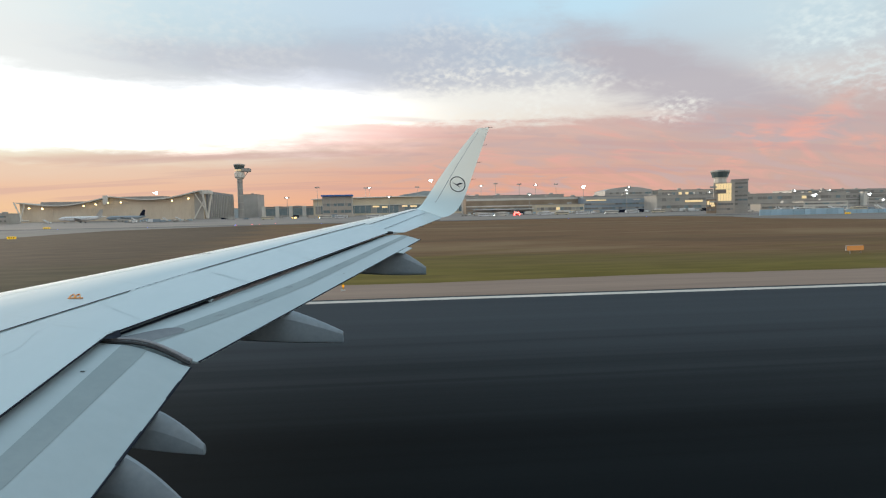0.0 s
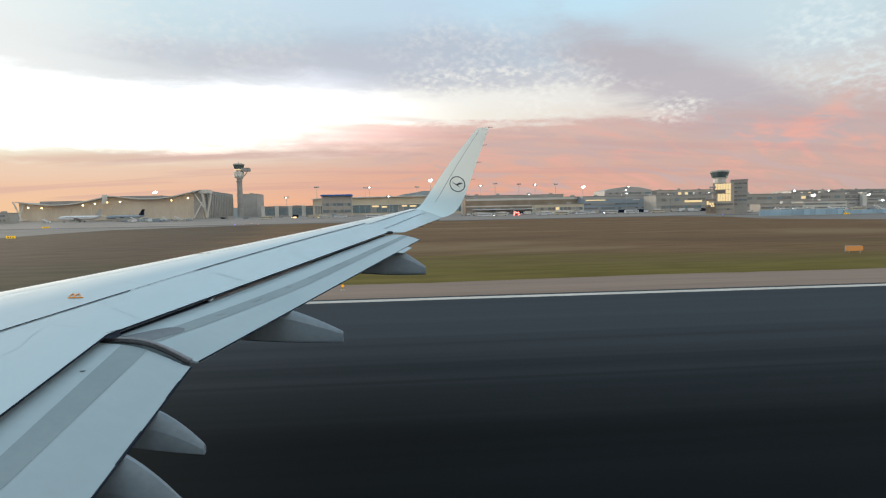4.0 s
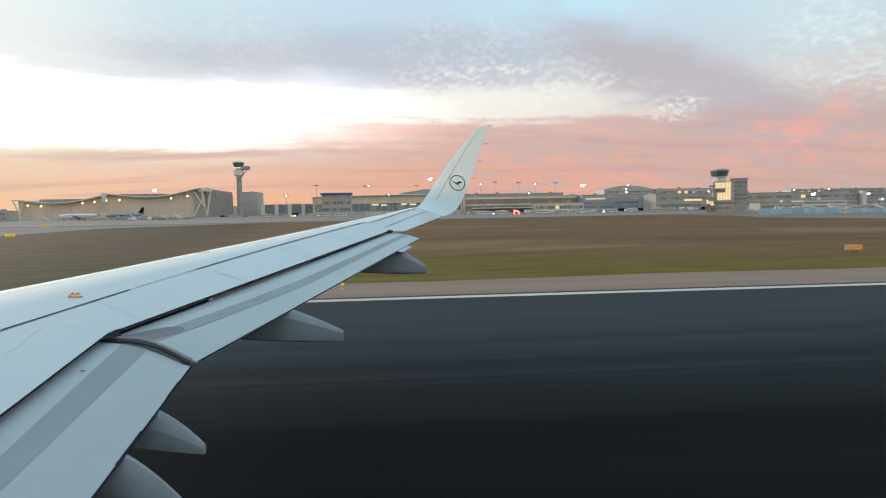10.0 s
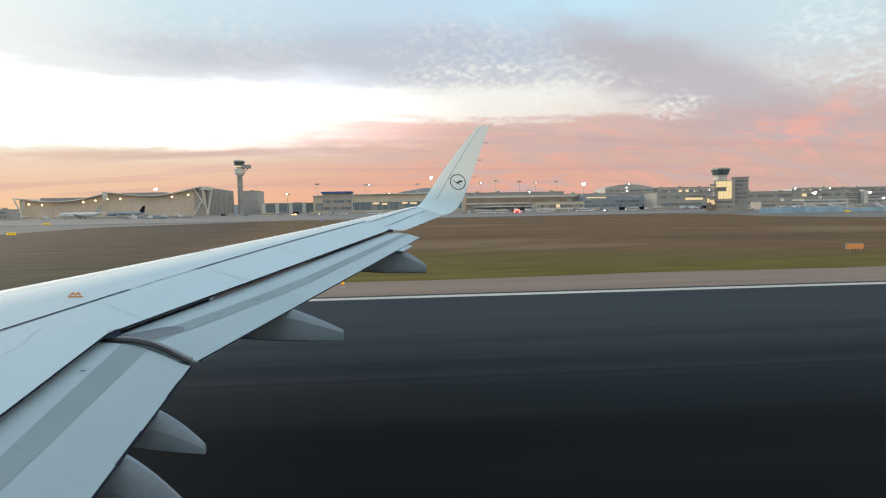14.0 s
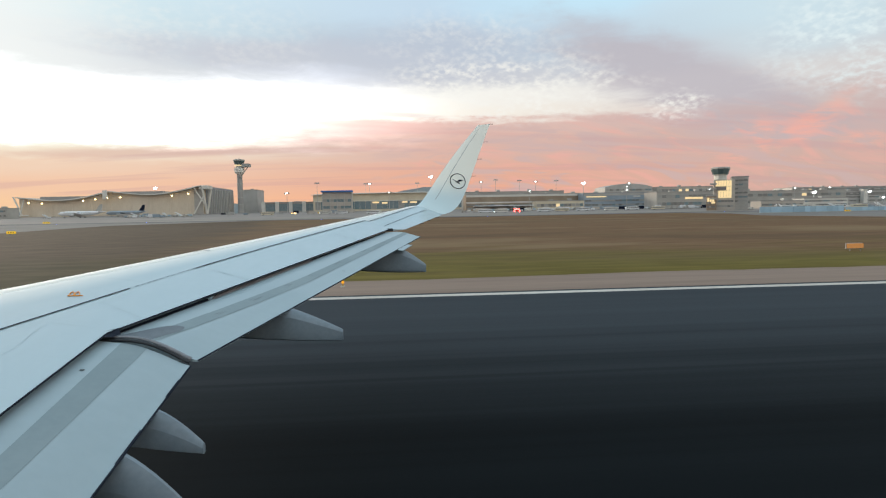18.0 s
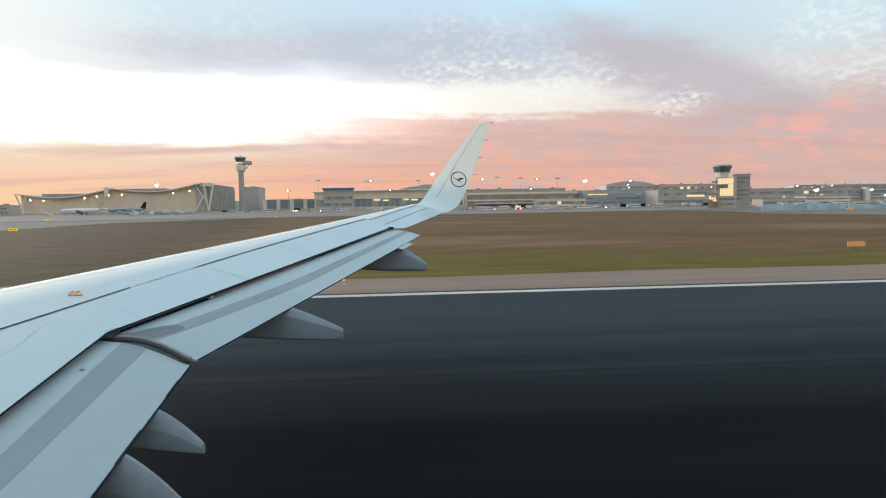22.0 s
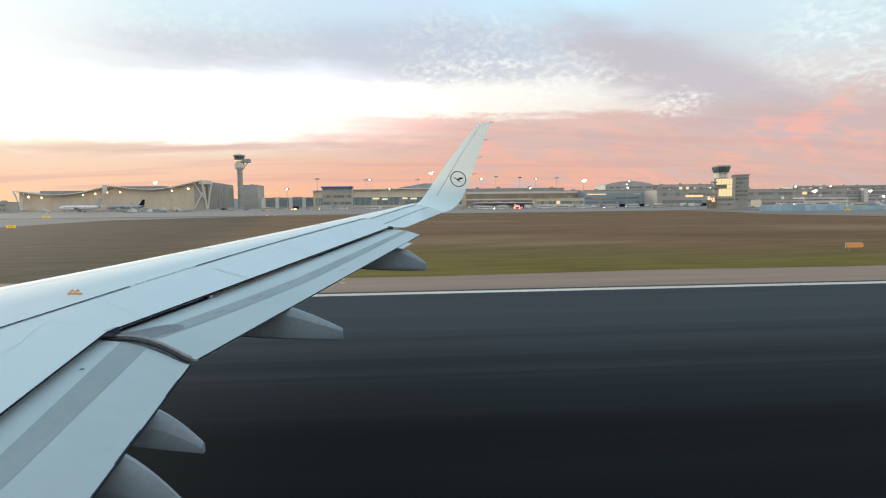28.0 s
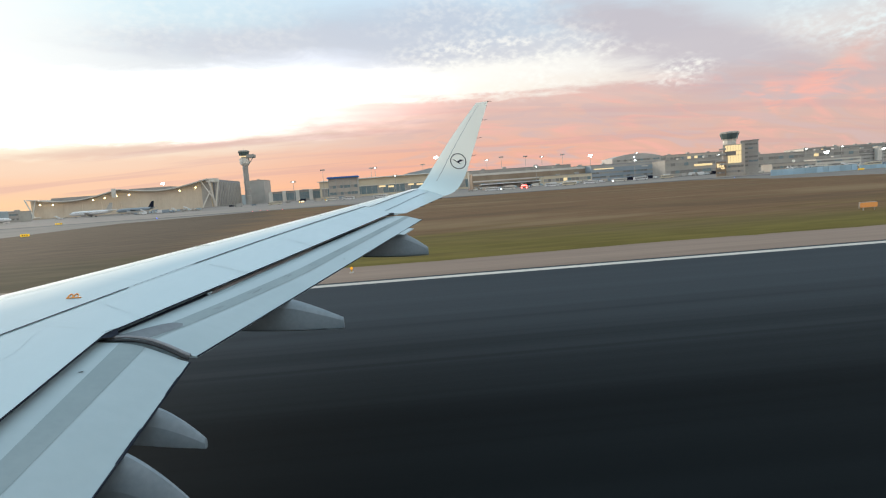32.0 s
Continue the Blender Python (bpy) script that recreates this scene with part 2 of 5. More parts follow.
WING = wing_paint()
SHARK = tip_paint()
WING_GREY = surf("walkway_grey_paint", c(0.232, 0.294, 0.318), c(0.270, 0.332, 0.356), 1.5, 0.55)
FLAP = surf("flap_grey_white_paint", c(0.350, 0.434, 0.474), c(0.378, 0.462, 0.502), 0.6, 0.34, 0.0, (1, 1.6, 1))
FAIRING = surf("fairing_grey_paint", c(0.178, 0.222, 0.262), c(0.228, 0.276, 0.318), 2.0, 0.45)
SCUFF = surf("dark_scuff_marks", c(0.17, 0.20, 0.22), c(0.24, 0.275, 0.295), 9.0, 0.6)
SMUDGE = surf("rubbed_stripe_smudges", c(0.185, 0.225, 0.245), c(0.225, 0.27, 0.29), 12.0, 0.6)
RUBBED = surf("rubbed_grey_patch", c(0.135, 0.155, 0.180), c(0.180, 0.203, 0.228), 5.0, 0.6)
SEAL = surf("grey_joint_seal", c(0.20, 0.205, 0.225), c(0.27, 0.27, 0.29), 3.0, 0.6)
LIP = surf("brown_grey_inner_lip", c(0.16, 0.14, 0.14), c(0.26, 0.23, 0.22), 3.0, 0.6)
BARE = surf("polished_leading_edge_metal", c(0.84, 0.80, 0.73), c(0.90, 0.86, 0.79), 1.2, 0.34, metal=0.30)
BLACK = surf("black_seal_rubber", c(0.015, 0.016, 0.02), c(0.03, 0.032, 0.036), 4.0, 0.6)
INK = surf("matt_black_lines_and_shade", c(0.018, 0.022, 0.034), c(0.034, 0.040, 0.055), 4.0, 0.8, spec=0.04)
NAVY = surf("dark_blue_paint", c(0.010, 0.013, 0.026), c(0.015, 0.019, 0.036), 2.0, 0.7, spec=0.08)
ORANGE = surf("orange_mark_paint", c(0.75, 0.26, 0.03), c(0.82, 0.32, 0.05), 6.0, 0.5)
STEEL = surf("brushed_steel", c(0.35, 0.36, 0.37), c(0.45, 0.46, 0.47), 6.0, 0.35, metal=0.9)


def tarmac():
    """Dark runway asphalt with long streaks of tyre rubber; its darkening towards the middle also paints in lost sheen.
    """
    m = bpy.data.materials.new("runway_asphalt")
    m.use_nodes = True
    t = Tree(m.node_tree)
    place = t.node("ShaderNodeTexCoord").outputs["Object"]
    streaks = t.noise(t.vec(place, (0.006, 0.55, 1)), 1.0, 5.0, 0.6)
    broad = t.noise(t.vec(place, (0.01, 0.12, 1)), 1.0, 3.0)
    grit = t.noise(t.vec(place, (6, 14, 1)), 1.0, 3.0, 0.7)
    axes = t.node("ShaderNodeSeparateXYZ")
    t.put(axes.inputs[0], place)
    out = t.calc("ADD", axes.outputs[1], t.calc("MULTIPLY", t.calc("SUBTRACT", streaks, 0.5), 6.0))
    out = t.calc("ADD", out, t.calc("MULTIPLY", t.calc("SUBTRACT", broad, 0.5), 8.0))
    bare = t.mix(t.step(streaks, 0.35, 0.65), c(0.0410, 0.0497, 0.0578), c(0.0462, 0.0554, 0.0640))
    # rubber also stands for near asphalt without grazing sheen, hence almost black
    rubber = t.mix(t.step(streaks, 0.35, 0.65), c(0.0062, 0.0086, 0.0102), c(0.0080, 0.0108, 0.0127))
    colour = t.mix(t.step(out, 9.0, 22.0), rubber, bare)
    tyre = t.noise(t.vec(place, (0.0025, 1.9, 1), (3.0, 1.3, 0)), 1.0, 3.0, 0.5)
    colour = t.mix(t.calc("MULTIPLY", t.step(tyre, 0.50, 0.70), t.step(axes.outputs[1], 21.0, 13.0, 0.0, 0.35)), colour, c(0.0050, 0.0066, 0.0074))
    colour = t.mix(t.step(grit, 0.55, 0.85, 0.0, 0.25), colour, c(0.018, 0.021, 0.024))
    p = t.node("ShaderNodeBsdfPrincipled")
    t.put(p.inputs["Base Color"], colour)
    t.put(p.inputs["Roughness"], t.calc("MULTIPLY_ADD", grit, 0.15, 0.65))
    p.inputs["Specular IOR Level"].default_value = 0.02
    t.t.links.new(p.outputs[0], t.node("ShaderNodeOutputMaterial").inputs[0])
    return m


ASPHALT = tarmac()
TAXI = surf("taxiway_asphalt", c(0.13, 0.113, 0.102), c(0.19, 0.166, 0.15), 0.05, 0.8, 0.1, (0.3, 1, 1))
DARKTAXI = surf("dark_asphalt_shoulder", c(0.04, 0.04, 0.043), c(0.07, 0.068, 0.07), 0.1, 0.8, 0.1, (0.3, 1, 1))
CONCRETE = surf("weathered_concrete", c(0.25, 0.20, 0.168), c(0.34, 0.28, 0.24), 0.08, 0.85, 0.15, (0.15, 1, 1))
SHOULDER = surf("brown_grey_paved_shoulder", c(0.176, 0.117, 0.085), c(0.258, 0.178, 0.134), 0.2, 0.85, 0.2, (0.06, 1, 1))
APRON = surf("apron_concrete", c(0.185, 0.155, 0.135), c(0.255, 0.215, 0.19), 0.02, 0.8, 0.1, (0.4, 1, 1))


def field():
    """Airfield grass: olive beside the runway, dry and brown further out, in long mown streaks."""
    m = bpy.data.materials.new("dry_airfield_grass")
    m.use_nodes = True
    t = Tree(m.node_tree)
    place = t.node("ShaderNodeTexCoord").outputs["Object"]
    big = t.noise(t.vec(place, (0.006, 0.03, 1)), 1.0, 4.0)
    mown = t.noise(t.vec(place, (0.01, 0.10, 1)), 1.0, 4.0, 0.5)
    tuft = t.noise(t.vec(place, (0.12, 0.42, 1)), 1.0, 4.0, 0.6)
    axes = t.node("ShaderNodeSeparateXYZ")
    t.put(axes.inputs[0], place)
    out = t.calc("ADD", axes.outputs[1], t.calc("MULTIPLY", t.calc("SUBTRACT", mown, 0.5), 60.0))
    out = t.calc("ADD", out, t.calc("MULTIPLY", t.calc("SUBTRACT", t.noise(t.vec(place, (0.018, 0.05, 1), (4.0, 0, 0)), 1.0, 3.0), 0.5), 70.0))
    olive = t.mix(t.step(tuft, 0.3, 0.7), c(0.104, 0.083, 0.013), c(0.156, 0.122, 0.028))
    brown = t.mix(t.step(tuft, 0.2, 0.8), c(0.124, 0.069, 0.034), c(0.192, 0.111, 0.058))
    colour = t.mix(t.step(out, 38, 72), olive, brown)
    colour = t.mix(t.calc("MULTIPLY", t.step(big, 0.48, 0.68), 0.65), colour, c(0.130, 0.088, 0.042))
    patch = t.noise(t.vec(place, (0.016, 0.045, 1), (7.0, 2.0, 0)), 1.0, 4.0, 0.5, 0.8)
    colour = t.mix(t.calc("MULTIPLY", t.step(patch, 0.52, 0.68), 0.5), colour, c(0.092, 0.058, 0.032))
    colour = t.mix(t.calc("MULTIPLY", t.step(patch, 0.46, 0.32), 0.6), colour, c(0.240, 0.165, 0.090))
    # the stretch ahead is darkened to paint in the shaded sides of its blades
    ahead = t.calc("MULTIPLY_ADD", axes.outputs[1], 0.22, t.calc("MULTIPLY_ADD", t.calc("SUBTRACT", big, 0.5), 40.0, axes.outputs[0]))
    colour = t.mix(t.step(ahead, -2.0, -24.0, 0.0, 0.9), colour, t.mix(t.step(tuft, 0.3, 0.7), c(0.060, 0.043, 0.029), c(0.098, 0.071, 0.048)))
    # beside the runway that stretch turns darker and more olive
    ahead_near = t.calc("MULTIPLY", t.step(ahead, 4.0, -16.0), t.step(axes.outputs[1], 78.0, 40.0, 0.0, 0.8))
    colour = t.mix(ahead_near, colour, t.mix(t.step(tuft, 0.3, 0.7), c(0.050, 0.042, 0.022), c(0.084, 0.068, 0.038)))
    p = t.node("ShaderNodeBsdfPrincipled")
    t.put(p.inputs["Base Color"], colour)
    p.inputs["Roughness"].default_value, p.inputs["Specular IOR Level"].default_value = 0.95, 0.1
    n = t.node("ShaderNodeBump")
    n.inputs["Strength"].default_value, n.inputs["Distance"].default_value = 0.5, 0.03
    t.put(n.inputs["Height"], tuft)
    t.put(p.inputs["Normal"], n.outputs[0])
    t.t.links.new(p.outputs[0], t.node("ShaderNodeOutputMaterial").inputs[0])
    return m


GRASS = field()
FARLAND = surf("far_fields", c(0.09, 0.09, 0.08), c(0.14, 0.13, 0.11), 0.004, 0.95, 0, (0.4, 1, 1), spec=0.1)
LINE = surf("worn_white_line_paint", c(0.46, 0.42, 0.375), c(0.60, 0.555, 0.50), 0.6, 0.7, 0.1, (0.2, 1, 1))
YELLOW = surf("worn_yellow_line_paint", c(0.45, 0.27, 0.03), c(0.55, 0.34, 0.05), 0.6, 0.7, 0.1, (0.2, 1, 1))
# distance haze is painted into the hill and tree colours
HAZE = surf("haze_tinted_wooded_hill", c(0.235, 0.262, 0.265), c(0.31, 0.335, 0.335), 0.01, 0.95)
# skyline walls, roofs and facade glass are lightened to take in the haze
TAN = surf("tan_hangar_cladding", c(0.62, 0.52, 0.40), c(0.71, 0.61, 0.48), 0.05, 0.7, stretch=(1, 1, 0.3))
METAL = surf("grey_rib_cladding", c(0.38, 0.365, 0.34), c(0.46, 0.445, 0.42), 0.08, 0.5)
ROOF = surf("grey_roof_sheet", c(0.30, 0.285, 0.265), c(0.38, 0.36, 0.335), 0.05, 0.6)
PALE = surf("pale_render", c(0.62, 0.59, 0.53), c(0.74, 0.71, 0.65), 0.06, 0.8)
BEIGE = surf("beige_render", c(0.46, 0.41, 0.35), c(0.54, 0.49, 0.43), 0.06, 0.8)
GREYWALL = surf("grey_concrete_wall", c(0.37, 0.345, 0.31), c(0.45, 0.425, 0.385), 0.08, 0.8)
DARKGLASS = surf("dark_facade_glass", c(0.20, 0.195, 0.185), c(0.26, 0.255, 0.24), 0.2, 0.2)
BROWN = surf("brown_wall_panels", c(0.27, 0.20, 0.14), c(0.36, 0.28, 0.20), 0.06, 0.8)
STEELBLUE = surf("blue_grey_cladding", c(0.25, 0.31, 0.36), c(0.33, 0.38, 0.43), 0.06, 0.6)
TREES = surf("haze_tinted_tree_belt", c(0.19, 0.22, 0.21), c(0.27, 0.29, 0.27), 0.03, 0.95)
WHITE = surf("white_aircraft_paint", c(0.70, 0.71, 0.72), c(0.80, 0.80, 0.80), 0.2, 0.35)
BLUE = surf("blue_barrier_sheet", c(0.30, 0.45, 0.56), c(0.42, 0.56, 0.64), 0.15, 0.6, per_piece=0.3)
BLUEBRIGHT = surf("bright_blue_tarpaulin", c(0.03, 0.13, 0.42), c(0.05, 0.19, 0.52), 0.2, 0.6)
RED = surf("red_paint", c(0.48, 0.04, 0.03), c(0.58, 0.07, 0.05), 0.5, 0.5)
SIGN = glowing("orange_sign_glow", (1.0, 0.46, 0.16, 1), 0.45)
PAINTS = [WHITE, PALE, GREYWALL, WHITE, PALE, METAL, NAVY, WHITE, STEELBLUE, BEIGE]
WARM = glowing("warm_lamp_glow", (1.0, 0.74, 0.34, 1), 5.0)
COOL = glowing("white_floodlight_glow", (0.92, 0.98, 1.0, 1), 9.0)
BLUEGLOW = glowing("blue_taxiway_glow", (0.03, 0.12, 1.0, 1), 6.0)
AMBER = glowing("amber_sign_glow", (1.0, 0.42, 0.04, 1), 1.0)
YELLOWGLOW = glowing("yellow_sign_glow", (1.0, 0.62, 0.03, 1), 0.9)
REDGLOW = glowing("red_beacon_glow", (1.0, 0.06, 0.05, 1), 14.0)
# lit rooms, and the low sun painted on the tower building's front
ROOM_SUN_GLOW = glowing("lit_room_and_sun_glow", (1.0, 0.76, 0.42, 1), 1.0)
TEALGLASS = surf("teal_facade_glass", c(0.16, 0.22, 0.24), c(0.22, 0.29, 0.31), 0.2, 0.2)
CABGLASS = surf("dark_teal_cab_glass", c(0.07, 0.105, 0.105), c(0.11, 0.145, 0.145), 0.2, 0.15)
FLANK = surf("blue_grey_ribbed_flank", c(0.24, 0.25, 0.265), c(0.31, 0.32, 0.335), 0.08, 0.6)
SHAFT = surf("grey_tower_concrete", c(0.30, 0.29, 0.275), c(0.37, 0.36, 0.34), 0.08, 0.8)
MIDGLASS = surf("grey_blinds_behind_glass", c(0.30, 0.29, 0.27), c(0.38, 0.37, 0.34), 0.2, 0.3)
CREAM = surf("cream_sheet_wall", c(0.60, 0.52, 0.38), c(0.70, 0.62, 0.47), 0.06, 0.7)
BULB = glowing("vehicle_lamp_glow", (1.0, 0.55, 0.16, 1), 6.0)


# ---- mesh helpers ----
def mesh_of(name, verts, faces, smooth=False):
    m = bpy.data.meshes.new(name)
    m.from_pydata([tuple(v) for v in verts], [], faces)
    b = bmesh.new()
    b.from_mesh(m)
    bmesh.ops.recalc_face_normals(b, faces=b.faces)
    for f in b.faces:
        f.smooth = smooth
    for e in b.edges:
        if smooth and len(e.link_faces) == 2 and e.calc_face_angle(0.0) > 0.75:
            e.smooth = False
    b.to_mesh(m)
    b.free()
    m.update()
    return m


def piece(name, verts, faces, material, parent=None, label="", smooth=False):
    m = mesh_of(name, verts, faces, smooth)
    m.materials.append(material)
    ob = new(name, m)
    ob.parent = parent
    if label:
        tagged(ob, label)
    return ob


def part(name, bm, material, parent, label="", smooth=False):
    bmesh.ops.recalc_face_normals(bm, faces=bm.faces)
    for f in bm.faces:
        f.smooth = smooth
    m = bpy.data.meshes.new(name)
    bm.to_mesh(m)
    bm.free()
    m.materials.append(material)
    ob = new(name, m)
    ob.parent = parent
    if label:
        tagged(ob, label)
    return ob


def thing(name, x, y, z, label, category, group="", kind="", turn=0.0):
    e = new(name)
    e.matrix_basis = pose(x, y, z, 0, 0, turn)
    return tagged(e, label, category, group, kind)


def add_box(bm, x0, x1, y0, y1, z0, z1, bevel=0.0):
    vs = [bm.verts.new(p) for p in ((x0, y0, z0), (x1, y0, z0), (x1, y1, z0), (x0, y1, z0), (x0, y0, z1), (x1, y0, z1), (x1, y1, z1), (x0, y1, z1))]
    fs = [bm.faces.new([vs[i] for i in f]) for f in ((0, 3, 2, 1), (4, 5, 6, 7), (0, 1, 5, 4), (1, 2, 6, 5), (2, 3, 7, 6), (3, 0, 4, 7))]
    if bevel:
        edges = {e for f in fs for e in f.edges}
        bmesh.ops.bevel(bm, geom=list(edges), offset=bevel, segments=2, affect="EDGES")
    return bm


def box(x0, x1, y0, y1, z0, z1, bevel=0.0):
    return add_box(bmesh.new(), x0, x1, y0, y1, z0, z1, bevel)


def loft(rows, cap=True):
    """Verts and faces of a skin over closed sections of equal length."""
    n = len(rows[0])
    verts = [p for r in rows for p in r]
    faces = [(i * n + j, i * n + (j + 1) % n, (i + 1) * n + (j + 1) % n, (i + 1) * n + j) for i in range(len(rows) - 1) for j in range(n)]
    if cap:
        faces += [tuple(range(n))[::-1], tuple(range((len(rows) - 1) * n, len(rows) * n))]
    return verts, faces


def strip(a, b):
    """A skin between two rows of points."""
    n = len(a)
    return list(a) + list(b), [(i, i + 1, n + i + 1, n + i) for i in range(n - 1)]


def rod(bm, a, b, r0, r1=None, sides=10):
    a, b = Vector(a), Vector(b)
    r1 = r0 if r1 is None else r1
    q = (b - a).to_track_quat("Z", "Y")
    rings = [[bm.verts.new(p + q @ Vector((r * math.cos(2 * math.pi * i / sides), r * math.sin(2 * math.pi * i / sides), 0))) for i in range(sides)] for p, r in ((a, r0), (b, r1))]
    for i in range(sides):
        bm.faces.new((rings[0][i], rings[0][(i + 1) % sides], rings[1][(i + 1) % sides], rings[1][i]))
    bm.faces.new(rings[0][::-1])
    bm.faces.new(rings[1])
    return bm


def ball(bm, p, r, flat=1.0):
    bmesh.ops.create_icosphere(bm, subdivisions=2, radius=r, matrix=Matrix.Translation(p) @ Matrix.Diagonal((1, 1, flat, 1)))
    return bm


# ---- ground ----
def rise(y):
    """The field is level at first, then climbs gently to the terminal."""
    return 0.0 if y < 300 else min((y - 300) * 0.0225, 10.6)


def sheet(name, y0, y1, material, label, x0=-4600.0, x1=4600.0, z=0.0, category="ground"):
    ys = sorted({y0, y1, *[y for y in (300, 771, 1000) if y0 < y < y1]})
    verts = [(x, y, rise(y) + z) for y in ys for x in (x0, x1)]
    ob = piece(name, verts, [(2 * i, 2 * i + 1, 2 * i + 3, 2 * i + 2) for i in range(len(ys) - 1)], material)
    return tagged(ob, label, category, kind="structure")


sheet("ground_behind", -4600, -33, GRASS, "dry grass on the far side of the runway")
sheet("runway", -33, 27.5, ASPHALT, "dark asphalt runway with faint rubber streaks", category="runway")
sheet("runway_edge", 27.5, 28.9, ASPHALT, "dark asphalt margin under the runway edge line", category="runway")
sheet("shoulder", 28.9, 36.2, SHOULDER, "brown-grey paved runway shoulder", category="pavement")
sheet("ground", 36.2, 385, GRASS, "dry airfield grass, olive near the runway and brown beyond")
sheet("taxiway", 385, 402, DARKTAXI, "dark asphalt taxiway along the apron", category="pavement")
sheet("apron", 402, 1000, APRON, "grey concrete apron before the terminal", category="pavement")
sheet("ground_far", 1000, 4600, FARLAND, "hazy open land behind the airport")
sheet("edge_line", 27.65, 28.4, LINE, "worn white runway edge line", -1500, 1500, 0.006, "marking")


# ragged turf that has crept over the paved edge
verts, n = [], 0
for i in range(321):
    x = -240 + 1.5 * i
    creep = 1.3 * max(noise.noise((x * 0.05, 1.7, 0)) + 0.25, 0) + 0.5 * abs(noise.noise((x * 0.4, 5.1, 0)))
    verts += [(x, 36.3, 0.005), (x, 36.2 - creep, 0.005)]
turf = piece("turf_edge", verts, [(2 * i, 2 * i + 1, 2 * i + 3, 2 * i + 2) for i in range(320)], GRASS)
tagged(turf, "ragged grass edge creeping over the paved shoulder", "grass", kind="structure")


def pad(name, outline, material, label, z=0.012, category="pavement"):
    return tagged(piece(name, [(x, y, rise(y) + z) for x, y in outline], [tuple(range(len(outline)))], material), label, category, kind="structure")


pad("taxiway_ahead", [(-900, 150), (-150, 200), (-185, 300), (-900, 300)], TAXI, "grey asphalt taxiway bend")
pad("taxiway_ahead_far", [(-900, 300), (-185, 300), (-180, 336), (-123, 372), (-100, 385), (-900, 385)], TAXI, "grey asphalt taxiway bend")
pad("taxiway_aft", [(193, 200), (900, 180), (900, 300), (212, 300)], TAXI, "grey asphalt taxiway bend")
pad("taxiway_aft_far", [(212, 300), (900, 300), (900, 385), (206, 385), (222, 346)], TAXI, "grey asphalt taxiway bend")
pad("exit_aft", [(112, 36.2), (300, 36.2), (300, 150), (240, 150), (180, 110)], CONCRETE, "weathered concrete runway exit")
pad("exit_ahead", [(-330, 36.2), (-112, 36.2), (-150, 110), (-200, 140), (-330, 140)], CONCRETE, "weathered concrete runway exit")


def lead_line(name, pts, width, material, label):
    """A painted line along a curve on the pavement."""
    a, b = [], []
    for i, p in enumerate(pts):
        q, r = Vector(pts[max(i - 1, 0)]), Vector(pts[min(i + 1, len(pts) - 1)])
        n = Vector((-(r - q).y, (r - q).x)).normalized() * width / 2
        a.append((p[0] + n.x, p[1] + n.y, 0.018))
        b.append((p[0] - n.x, p[1] - n.y, 0.018))
    return tagged(piece(name, *strip(a, b), material), label, "marking", kind="structure")


for n, x0, way in (("lead_line_aft", 90, 1), ("lead_line_ahead", -330, 1)):
    lead_line(n, [(x0 + way * 14 * i, -4 + 0.62 * i * i) for i in range(13)], 0.9, YELLOW, "worn yellow lead-off line curving from the runway")
pad("taxiway_bend", [(810, 36.2)] + [(1010, 36.2), (1010, 150), (905, 210), (812, 210)] , TAXI, "dark taxiway joining the runway in a wide bend")
lead_line("lead_line_bend", [(830 + 60 * (1 - math.cos(radians(a))), 36 + 90 * math.sin(radians(a))) for a in range(0, 91, 6)], 0.35, YELLOW, "yellow taxiway centre line round the bend")
lead_line("lead_line_runway", [(770 + 8 * i, -6 + 0.42 * i * i) for i in range(11)], 0.5, YELLOW, "yellow lead-off line curving from the runway")
for i in range(9):
    for j in range(3):
        e = thing("flush_light", 560 + 34 * i, 8.2 + 1.5 * j, 0.0, "flush white touchdown light let into the runway", "light", "touchdown lights")
        part("lens", rod(bmesh.new(), (0, 0, 0.0), (0, 0, 0.025), 0.22, 0.18, 12), WHITE, e)
pad("aiming_bar", [(720, 8), (765, 8), (765, 17), (720, 17)], LINE, "broad white aiming bar on the runway", 0.008, "marking")


# ---- the airliner whose wing fills the view: spanwise Y outboard, X aft ----
KINK, FLAP_END, TIP = 4.7, 12.0, 15.05


def crest(y):
    d = y - 5.43
    bow = 0.055 * math.sin(math.pi * (y - 5) / 10) if 5 < y < 15 else 0.0
    return 0.267 - (15.0 - y) * 0.4452, 3.66 + 0.0666 * d + 0.0033 * d * d + bow


def fixed_edge(y):
    """Trailing edge of the fixed wing, over the flaps."""
    if y < KINK:
        return -2.6 - 0.035 * (y - KINK), 3.388 + 0.174 * (y - KINK)
    return -2.6 + 0.3055 * (y - KINK), 3.388 + 0.0892 * (y - KINK)


def aileron_edge(y):
    return 0.012 + 0.353 * (y - 12.1), 4.03 + 0.104 * (y - 12.1)


def flap_edge(y):
    if y < KINK:
        return -1.9 + 0.01 * (y - KINK), 3.083 + 0.253 * (y - KINK)
    return -1.892 + 0.3078 * (y - KINK), 3.09 + 0.1056 * (y - KINK)


def top(y, f, edge):
    """A point of the upper skin, f from the crest (0) to the trailing edge (1)."""
    (xc, zc), (xe, ze) = crest(y), edge(y)
    g = f ** 1.35
    if edge is aileron_edge:
        w = min(max((14.2 - y) / 2.1, 0.0), 1.0)
        g = w * (1 - (1 - f) ** 2.4) + (1 - w) * g
    return Vector((xc + (xe - xc) * f, y, zc + (ze - zc) * g))


